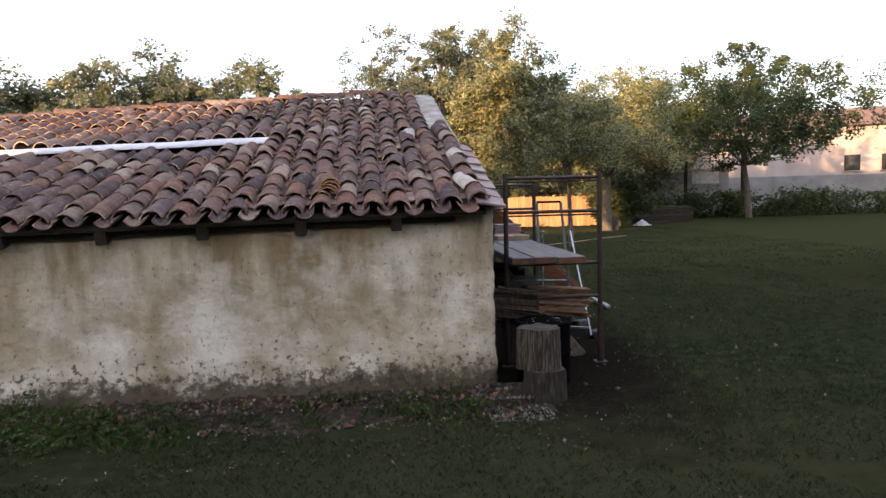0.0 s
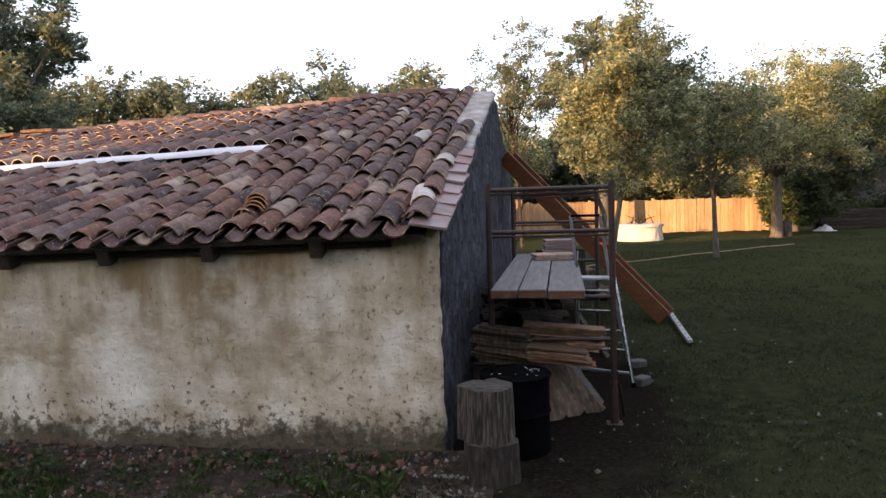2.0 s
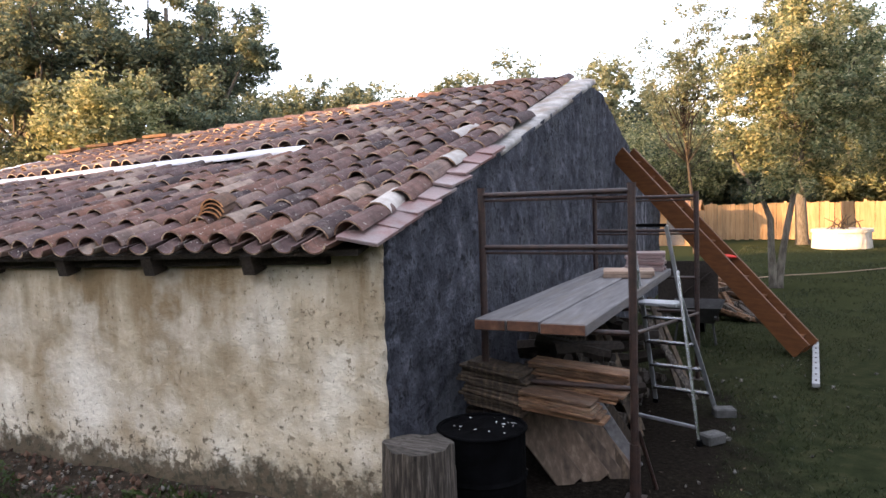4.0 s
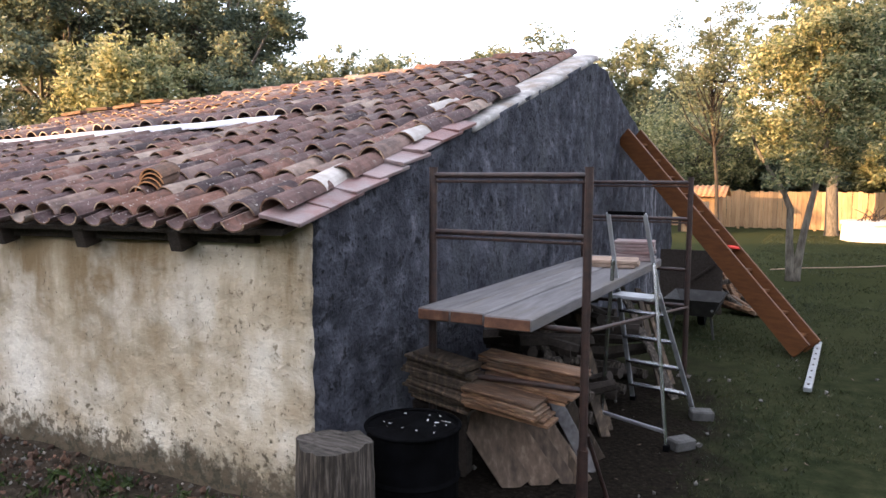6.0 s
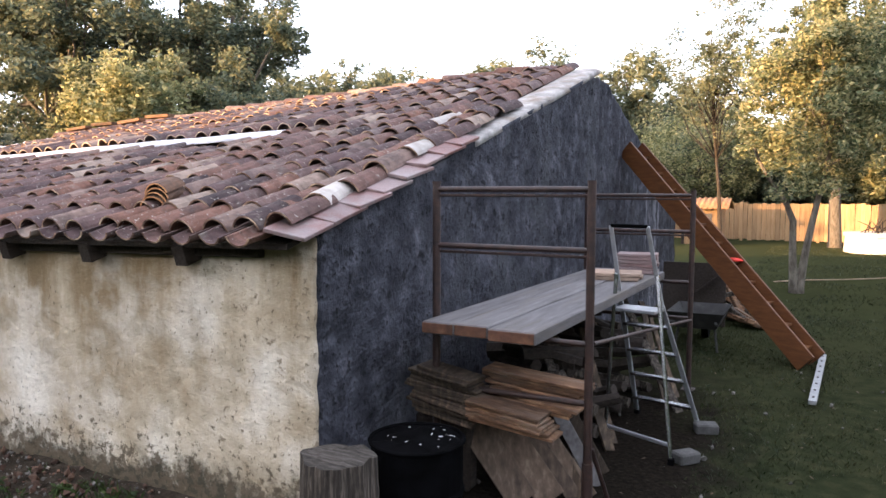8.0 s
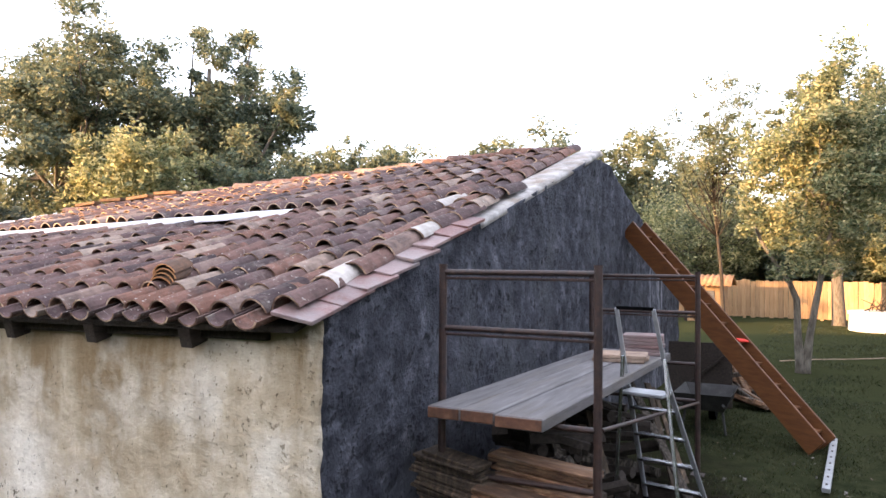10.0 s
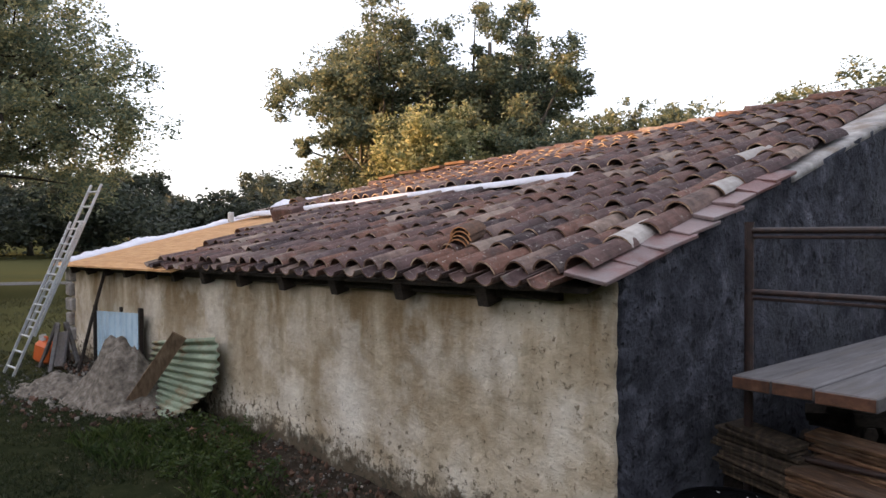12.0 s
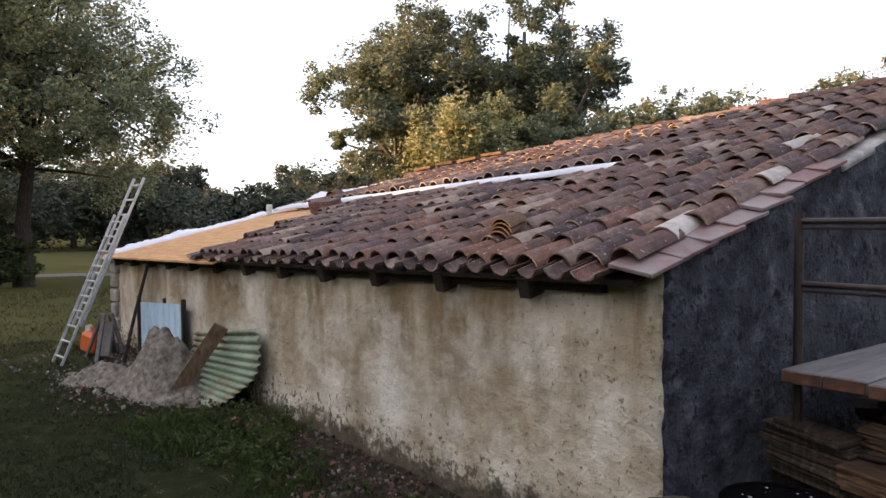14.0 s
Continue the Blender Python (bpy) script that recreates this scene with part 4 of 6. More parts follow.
# ---- orange loft stair leaning on the gable ----
def loft_stair():
    foot, top = Vector((2.27, 5.28, 0.06)), Vector((0.07, 6.55, 2.39))
    s = thing("loft_stair", (2.3, 5.4, 0), "orange varnished wooden loft stair leaning against the gable", "stair")
    run = (top - foot)
    side = Vector((0.10, 0.28, 0))
    nrm = run.cross(side).normalized()
    for o in (Vector((0, 0, 0)), side):
        part("stringer", beam(foot + o, top + o, 0.035, 0.225, nrm), M_ORANGE, s)
    for i in range(11):
        c = foot.lerp(top, (i + 0.6) / 11.2)
        t = part("tread", beam(c + side * 0.04, c + side * 0.96, 0.15, 0.028), M_ORANGE, s)
        if i == 4:
            c2 = c + side * 0.8 + Vector((0.06, -0.03, 0.03))
            part("red_cloth", block(c2, (0.12, 0.10, 0.025), (10, 5, 30), 0.008), M_REDTAPE, t, "red cloth")


loft_stair()
b = thing("metal_beam", (2.37, 4.87, 0), "pale slotted metal beam lying on the grass", "metal beam")
part("body", beam((2.335, 3.80, 0.05), (2.43, 5.85, 0.05), 0.065, 0.04), M_ALUDULL, b)
for i in range(8):
    f = 0.06 + i * 0.125
    c = Vector((2.335, 3.80, 0.071)).lerp(Vector((2.43, 5.85, 0.071)), f)
    part("slot", block(c, (0.018, 0.05, 0.003), (0, 0, -2.6), 0.001), M_DARKWOOD, b, "dark slot")


def heap(name, c, rx, ry, h, material, label, seed, n=44):
    verts, faces = [], []
    for i in range(n + 1):
        for j in range(n + 1):
            u, v = 2 * i / n - 1, 2 * j / n - 1
            r = math.hypot(u, v)
            x, y = c[0] + u * rx, c[1] + v * ry
            f = max(0.0, 1 - r)
            rr = min(1.0, r * (1 + 0.25 * noise.noise((x * 1.7, y * 1.7, seed + 8))))
            z = h * (0.5 + 0.5 * math.cos(math.pi * rr)) ** 1.2 * (1 + 0.25 * noise.noise((x * 3, y * 3, seed))) + 0.10 * f ** 0.5 * noise.noise((x * 7, y * 7, seed)) + 0.055 * f ** 0.5 * noise.noise((x * 17, y * 17, seed)) + 0.03 * f ** 0.5 * noise.noise((x * 31, y * 31, seed)) + 0.03 * noise.noise((x * 2.2, y * 2.2, seed + 3)) * min(1, 3 * f) - 0.03
            verts.append((x, y, z + hill(x, y) * 0.5))
    for i in range(n):
        for j in range(n):
            a = i * (n + 1) + j
            faces.append((a, a + n + 1, a + n + 2, a + 1))
    ob = new(name, raw_mesh(name, verts, faces, material, True))
    return tagged(ob, label, "heap")


# ---- under the scaffold: timber, pot, stumps ----
def log(name, at, r, h, label, seed, material=None):
    rng = random.Random(seed)
    bm = bmesh.new()
    seg, lay = 28, 8
    prof = [r * (1 + 0.07 * math.sin(3 * a + seed) + 0.04 * math.sin(7 * a + seed * 2)) for a in np.linspace(0, 2 * math.pi, seg, endpoint=False)]
    groove = [1 - 0.05 * (rng.random() < 0.3) for _ in range(seg)]
    rings = []
    for j in range(lay + 1):
        z = h * j / lay
        rings.append([bm.verts.new((at[0] + math.cos(2 * math.pi * k / seg) * prof[k] * groove[k] * (1 + rng.gauss(0, 0.008)) * (1.06 - 0.06 * j / lay),
                                    at[1] + math.sin(2 * math.pi * k / seg) * prof[k] * groove[k] * (1 + rng.gauss(0, 0.008)) * (1.06 - 0.06 * j / lay), at[2] + z + (rng.gauss(0, 0.006) if j == lay else 0))) for k in range(seg)])
    for a, b2 in zip(rings, rings[1:]):
        for k in range(seg):
            bm.faces.new((a[k], a[(k + 1) % seg], b2[(k + 1) % seg], b2[k]))
    inner = [bm.verts.new((v.co.x * 0.6 + at[0] * 0.4, v.co.y * 0.6 + at[1] * 0.4, at[2] + h + rng.gauss(0.004, 0.004))) for v in rings[-1]]
    for k in range(seg):
        bm.faces.new((rings[-1][k], rings[-1][(k + 1) % seg], inner[(k + 1) % seg], inner[k]))
    bm.faces.new(inner)
    bm.faces.new(rings[0][::-1])
    ob = part(name, bm, material or M_BARK)
    ob.data.materials.append(M_LOGEND)
    for p in ob.data.polygons:
        if p.normal.z > 0.7:
            p.material_index = 1
    return tagged(ob, label, "log", "stacked logs")


log("log", (0.37, -0.31, -0.02), 0.17, 0.27, "dark thick log section standing on the earth by the corner", 2, M_BARKDARK)
log("log", (0.35, -0.27, 0.255), 0.175, 0.335, "weathered grey log section standing on another log", 5)


def pot():
    p = thing("tar_drum", (0.505, 0.22, 0), "black drum with a crumpled lid splashed white, standing beside the logs", "drum")
    part("body", tube([(0.505, 0.22, z) for z in (0.0, 0.02, 0.28, 0.29, 0.31, 0.545)], [0.235, 0.24, 0.24, 0.25, 0.24, 0.24], 28), M_BLACK, p, smooth=False)
    part("rim", tube([(0.505 + 0.245 * math.cos(a), 0.22 + 0.245 * math.sin(a), 0.55) for a in np.linspace(0, 2 * math.pi, 33)], 0.010, 8), M_BLACK, p)
    verts, faces = [], []
    for i in range(13):
        for j in range(13):
            u, v = (i / 6 - 1), (j / 6 - 1)
            r = max(abs(u), abs(v)) / max(1e-6, math.hypot(u, v)) if (u or v) else 1
            x, y = u * r * 0.235, v * r * 0.235
            verts.append((x - 0.0, y, 0.545 + 0.05 + 0.05 * noise.noise((x * 9, y * 9, 3)) - 0.06 * math.hypot(u * r, v * r)))
    for i in range(12):
        for j in range(12):
            a = i * 13 + j
            faces.append((a, a + 13, a + 14, a + 1))
    me = raw_mesh("cover", verts, faces, M_BLACK, True)
    ob = new("cover", me)
    ob.parent = p
    rng = random.Random(8)
    bms = []
    for _ in range(26):
        a, r = rng.random() * 6.28, 0.22 * math.sqrt(rng.random())
        x, y = r * math.cos(a), r * math.sin(a)
        z = 0.545 + 0.05 + 0.05 * noise.noise((x * 9, y * 9, 3)) - 0.06 * r / 0.2
        bms.append(block((0.505 + x, 0.22 + y, z + 0.004), (0.016 + 0.035 * rng.random(), 0.006, 0.004), (0, 0, rng.random() * 180), 0.002))
    tagged(part("splashes", joined(bms), M_WHITEPAINT, p, "white splashes of lime"), kind="stuff")


pot()


def timber():
    rng = random.Random(21)
    # stacks of thin boards lying towards the wall, fanned a little
    layers = []
    for i in range(6):
        layers.append((0.58 + rng.gauss(0, 0.012), 1.08 - 0.012 * i + rng.gauss(0, 0.01), 0.74 + 0.02 * rng.random(), 0.52 + 0.021 * i))
    for i in range(13):
        layers.append((0.16 + rng.gauss(0, 0.025), 0.60 + rng.gauss(0, 0.03), 0.84, 0.50 + 0.022 * i))
    for i in range(3):
        layers.append((0.60 + rng.gauss(0, 0.03), 1.16 + rng.gauss(0, 0.02), 0.94, 0.60 + 0.022 * i))
    for i in range(4):
        layers.append((0.56 + rng.gauss(0, 0.02), 1.18 + rng.gauss(0, 0.02), 1.06, 0.67 + 0.022 * i))
    for x0, x1, y, z in layers:
        bm = beam((x0, y, z + 0.02), (x1, y - 0.03 + rng.gauss(0, 0.02), z - 0.03 + rng.gauss(0, 0.004)), 0.17 + rng.random() * 0.03, 0.018, w=0.003)
        # the boards nearer the wall take the colour darkened for shade
        if x0 < 0.45:
            tagged(part("board", bm, M_DARKBOARD), "board lying in a stack under the scaffold, darkened for shade", "board", "stacked boards")
        else:
            tagged(part("board", bm, M_BOARD), "sawn pine board lying in a stack under the scaffold", "board", "stacked boards")
    # boards leaning under the stack
    for g, wd in ((0.16, 0.195), (0.48, 0.19), (0.74, 0.105), (0.92, 0.095)):
        foot = Vector((0.76, 0.88, 0.0)).lerp((1.20, 1.20, 0.0), g)
        bm = beam(foot, foot + Vector((-0.50, 0.05, 0.58)), wd * 0.92, 0.024, (0.50, -0.82, 0.42), w=0.003)
        tagged(part("board", bm, M_LEANBOARD), "wide brown board leaning slantwise against the stack", "board", "leaning boards")
    for i in range(3):
        x, y = 0.92 + 0.02 * (i % 2), 1.25 + 0.22 * i
        bm = beam((x + 0.22, y - 0.12, 0.0), (x - 0.22, y + 0.08, 0.50 + 0.06 * rng.random()), 0.085, 0.022, (0.35, -1, 0.3), w=0.003)
        tagged(part("board", bm, M_DARKBOARD if i != 1 else M_GREYWOOD), "narrow board leaning under the scaffold", "board", "leaning boards")
    # rough bearers that carry the stack, dark to fill in the shade below it
    for y in (0.86, 1.55):
        bm = beam((0.12, y + 0.08, 0.23), (0.50, y + 0.08, 0.23), 0.12, 0.45, w=0.02)
        tagged(part("bearer", bm, M_DARKWOOD), "dark rough bearer under the boards", "timber", "bearers")
    # split firewood behind, mostly in dark wood for the shade there
    for i in range(130):
        y = 1.5 + rng.random() * 2.35
        x = 0.20 + rng.random() * 0.62
        z = 0.06 + (0.82 - 0.35 * max(0.0, x - 0.5)) * rng.random() * (1 - 0.25 * rng.random())
        L = 0.35 + 0.25 * rng.random()
        d = Vector((rng.gauss(1, 0.2), rng.gauss(0, 0.5), rng.gauss(0, 0.15))).normalized() * L / 2
        c = Vector((x, y, z))
        bm = tube([c - d, c + d], [0.05 + 0.02 * rng.random(), 0.045], 5 + i % 3, wob=0.3, seed=i)
        tagged(part("firewood", bm, M_DARKWOOD if i % 7 else M_BARK), "split firewood piece heaped under the scaffold", "firewood", "firewood heap")


def slats():
    """Long narrow offcuts that lean on the heap behind the stepladder."""
    rng = random.Random(61)
    for i in range(7):
        y = 1.75 + 0.22 * i + rng.gauss(0, 0.05) + (0.75 if i > 3 else 0.0)
        x = 1.02 if i < 4 else 1.26
        bm = beam((x + rng.gauss(0, 0.04), y - 0.22, 0.0), (x - 0.42 + rng.gauss(0, 0.05), y + 0.25, 0.72 + rng.gauss(0, 0.06)), 0.05 + 0.05 * rng.random(), 0.022, (0.6, -0.4, 0.6), w=0.003)
        tagged(part("slat", bm, M_DARKBOARD if i % 4 else M_BARK), "narrow wooden offcut leaning on the firewood heap", "offcut", "leaning offcuts")


timber()
slats()


def door_panel():
    p = thing("old_door", (0.95, 6.9, 0), "old dark wooden door panel leaning behind the scaffold", "door")
    part("panel", block((0.92, 6.9, 0.50), (0.78, 0.045, 0.82), (-8, 0, 6), 0.006), M_DARKWOOD, p)
    for z in (0.22, 0.78):
        part("ledge", block((0.92, 6.86 + 0.14 * z - 0.03, z), (0.74, 0.03, 0.11), (-8, 0, 6), 0.004), M_DARKWOOD, p)
    part("brace", beam((0.62, 6.84, 0.25), (1.22, 6.92, 0.75), 0.03, 0.10, (0, -1, 0)), M_DARKWOOD, p)


door_panel()
rng = random.Random(4)
for i in range(34):
    x, y = 1.25 + 0.5 * rng.random(), 7.4 + 1.3 * rng.random()
    c = Vector((x, y, 0.05 + 0.5 * rng.random() * (1.75 - x) / 0.5))
    d = Vector((rng.gauss(0.9, 0.3), rng.gauss(-0.3, 0.4), rng.gauss(-0.25, 0.2))).normalized() * 0.24
    tagged(part("firewood", beam(c - d, c + d, 0.08, 0.06, w=0.008), M_BOARD if i % 2 else M_BARK), "pale split log in the heap beside the gable", "firewood", "firewood heap")


# ---- far end of the front wall ----
def extension_ladder():
    foot_l, foot_r = Vector((-8.87, -1.05, 0.0)), Vector((-8.51, -1.01, 0.0))
    s = thing("extension_ladder", (-8.7, -1.03, 0), "long aluminium extension ladder leaning against the eave", "ladder")
    rise = Vector((0.34, 0.97, 2.50))
    for sec, (f0, f1, off) in enumerate(((0.0, 0.80, 0.0), (0.20, 1.0, 0.045))):
        n = Vector((0.0, -0.03, 0.0)) if sec == 0 else Vector((0, 0.02, 0))
        r = part("ladder_section", joined([beam(p + rise * f0 + n, p + rise * f1 + n, 0.026, 0.034, (0, -1, 0.3)) for p in (foot_l + Vector((off * 0.5, 0, 0)), foot_r - Vector((off * 0.5, 0, 0)))]), M_ALULIGHT, s)
        k = 10
        for i in range(k):
            f = f0 + (f1 - f0) * (i + 0.5) / k
            part("rung", tube([foot_l + rise * f + n, foot_r + rise * f + n], 0.014, 8), M_ALULIGHT, r)


extension_ladder()


def blue_sheet():
    s = thing("blue_sheet", (-7.4, -0.08, 0), "pale blue ribbed metal sheet between two dark stakes", "metal sheet")
    verts, faces = [], []
    n = 96
    for i in range(n + 1):
        f = i / n
        x = -8.25 + 1.70 * f
        dy = 0.010 * (1 if (i // 6) % 2 else -1)
        for z in (0.10, 0.80 + 0.10 * f):
            verts.append((x, -0.08 + dy, z))
    for i in range(n):
        faces.append((2 * i, 2 * i + 2, 2 * i + 3, 2 * i + 1))
    ob = new("sheet", raw_mesh("sheet", [(v[0] + 7.4, v[1] + 0.08, v[2]) for v in verts], faces, M_BLUE))
    so = ob.modifiers.new("thick", "SOLIDIFY")
    so.thickness = 0.004
    ob.parent = s
    for x, z in ((-8.28, 0.88), (-6.50, 0.97)):
        part("stake", beam((x, -0.10, 0), (x, -0.10, z), 0.05, 0.05, (0, 1, 0)), M_DARKWOOD, s)
    part("clip", block((-7.2, -0.10, 0.90), (0.06, 0.03, 0.06)), M_DARKWOOD, s)


blue_sheet()
tagged(part("wooden_pole", tube([(-7.95, -0.42, 0.0), (-7.93, -0.25, 0.7), (-7.95, -0.06, 1.36)], 0.022, 9, wob=0.15), M_DARKWOOD), "thin dark wooden pole leaning against the wall", "pole")


heap("sand", (-7.35, -0.78, 0), 1.05, 0.55, 0.17, M_SAND, "low spread of sand and rubble beside the heap", 5.0)
heap("sand", (-6.20, -0.42, 0), 1.05, 0.62, 0.74, M_SAND, "heap of grey-brown builder's sand in front of the blue sheet", 2.0)


def green_sheet_build():
    s = thing("corrugated_sheet", (-5.3, -0.25, 0), "pale green corrugated sheet sagging in a twisted curve against the wall", "metal sheet")
    nu, nv = 150, 16
    verts, faces = [], []

    def at(f, g):
        right = -4.46 + 0.10 * math.sin(min(1.0, f * 1.6) * math.pi) - 0.50 * max(0.0, f - 0.45) ** 1.3 / 0.46
        left = -6.13 - 0.11 * f
        return Vector((left + (right - left) * g, -0.09 - 0.30 * f ** 1.9, 0.025 + (0.60 + 0.22 * g) * (1 - f) ** 1.35))
    for i in range(nu + 1):
        f = i / nu
        for j in range(nv + 1):
            g = j / nv
            d = (at(min(1, f + 0.01), g) - at(max(0, f - 0.01), g)).normalized()
            k = 0.019 * math.sin(f * 2 * math.pi * 12)
            p = at(f, g) + Vector((0, d.z * k, -d.y * k))
            verts.append((p.x + 5.3, p.y + 0.25, p.z))
    for i in range(nu):
        for j in range(nv):
            a = i * (nv + 1) + j
            faces.append((a, a + 1, a + nv + 2, a + nv + 1))
    ob = new("sheet", raw_mesh("sheet", verts, faces, M_GREENSHEET, True))
    so = ob.modifiers.new("thick", "SOLIDIFY")
    so.thickness = 0.005
    ob.parent = s
    bm = beam((-5.64, -0.50, 0.05), (-5.18, -0.16, 0.80), 0.155, 0.03, (0.85, -0.45, -0.30), w=0.004)
    tagged(part("loose_board", bm, M_TANBOARD), "wide brown board leaning in the curved green sheet", "board")


green_sheet_build()


def trestle():
    s = thing("trestle", (-8.75, -0.45, 0), "small weathered wooden trestle on the ground", "trestle")
    a = Vector((-8.75, -0.45, 0.62))
    for dx in (-0.28, 0.28):
        part("leg", beam((-8.75 + dx, -0.62, 0.0), a + Vector((dx * 0.1, 0, 0)), 0.05, 0.04), M_GREYWOOD, s)
        part("leg", beam((-8.75 + dx, -0.25, 0.0), a + Vector((dx * 0.1, 0.1, 0)), 0.05, 0.04), M_GREYWOOD, s)
    part("panel", beam((-8.62, -0.50, 0.05), (-8.72, -0.40, 0.5), 0.30, 0.03, (0.3, -1, 0.2)), M_GREYWOOD, s)


trestle()


def fuel_can():
    s = thing("fuel_can", (-9.1, -0.52, 0), "orange plastic can with a white top standing on rubble", "can")
    part("body", block((-9.1, -0.52, 0.19), (0.29, 0.24, 0.30), (0, 12, 25), 0.05), M_ORANGEPLASTIC, s)
    part("cap", tube([(-9.16, -0.54, 0.34), (-9.18, -0.55, 0.43)], [0.06, 0.045], 12), M_WHITEPAINT, s, "white cap")
    part("handle", tube([(-9.04, -0.52, 0.34), (-9.04, -0.52, 0.40), (-9.13, -0.53, 0.40)], 0.015, 8), M_ORANGEPLASTIC, s)


fuel_can()


def scatter_stones(name, boxes, label, seed, material=M_STONE, category="stones"):
    """Loose stones and crumbs, joined: nobody could count them."""
    rng = random.Random(seed)
    verts, faces = [], []
    for x0, x1, y0, y1, n, s0, s1 in boxes:
        for _ in range(n):
            x, y = x0 + (x1 - x0) * rng.random(), y0 + (y1 - y0) * rng.random()
            s = s0 + (s1 - s0) * rng.random() ** 3
            z = hill(x, y) + (0.07 if -0.5 < y < 0 and x < 0.3 else 0.0)
            m = pose(x, y, z + s * 0.2, rng.random() * 360, rng.random() * 360, rng.random() * 360)
            o = len(verts)
            for sx, sy, sz in ((1, 0, 0), (-1, 0, 0), (0, 1, 0), (0, -1, 0), (0, 0, 1), (0, 0, -1)):
                verts.append(tuple(m @ Vector((sx * s * (0.6 + 0.5 * rng.random()), sy * s * (0.6 + 0.5 * rng.random()), sz * s * 0.6))))
            for a, b2, c in ((0, 2, 4), (2, 1, 4), (1, 3, 4), (3, 0, 4), (2, 0, 5), (1, 2, 5), (3, 1, 5), (0, 3, 5)):
                faces.append((o + a, o + b2, o + c))
    ob = new(name, raw_mesh(name, verts, faces, material))
    return tagged(ob, label, category, kind="stuff")


scatter_stones("gravel", [(-0.15, 0.35, -0.85, -0.45, 420, 0.006, 0.022), (-4.5, 0.2, -0.8, -0.02, 600, 0.004, 0.028), (-9.4, -4.0, -0.7, -0.05, 500, 0.005, 0.035), (-9.6, -6.0, -1.6, -0.2, 300, 0.006, 0.05),
                          (0.2, 3.5, -1.5, 6, 160, 0.005, 0.035), (-9, -4, -1.2, 0, 160, 0.006, 0.03)], "scattered pale gravel, crumbs of plaster and rubble", 7)


scatter_stones("clay_crumbs", [(-4.6, 0.1, -0.75, -0.03, 700, 0.008, 0.045), (-8.8, -4.6, -0.5, -0.05, 250, 0.008, 0.05), (-7.6, -5.2, -1.5, -0.5, 160, 0.01, 0.06)],
               "brown crumbs of broken tile and earth clods along the wall", 27, M_CRUMB, "rubble")
scatter_stones("plaster_crumbs", [(-4.6, 0.15, -0.8, -0.03, 260, 0.004, 0.022), (-3.0, 1.2, -1.9, -0.7, 90, 0.003, 0.012), (-8.2, -5.6, -1.3, -0.3, 220, 0.008, 0.05)],
               "pale crumbs of fallen plaster along the wall", 28, M_PLASTERBIT, "rubble")


# ---- plants ----
def leaf_cloud(rng, centres, radii, counts, size):
    """Leaf quads round clump centres."""
    out = []
    for c, r, n in zip(centres, radii, counts):
        # each clump breaks into a few sprays of uneven size, thinning out at the edge
        sprays = np.clip(rng.normal(size=(7, 3)), -1.6, 1.6) * np.array([0.56, 0.56, 0.48]) * r
        width = r * (0.16 + 0.22 * rng.random(7))
        k = rng.integers(0, 7, n)
        p = c + sprays[k] + np.clip(rng.normal(size=(n, 3)), -1.7, 1.7) * width[k][:, None] * np.array([1, 1, 0.8])
        a = rng.normal(size=(n, 3))
        a[:, 2] *= 0.6
        a /= np.linalg.norm(a, axis=1)[:, None]
        b = np.cross(a, rng.normal(size=(n, 3)))
        b /= np.linalg.norm(b, axis=1)[:, None] + 1e-9
        s = size * (0.6 + 0.8 * rng.random((n, 1)))
        out.append(np.stack([p - a * s, p - b * s * 0.45 + a * s * 0.1, p + a * s, p + b * s * 0.45 + a * s * 0.1], axis=1))
    return np.concatenate(out)


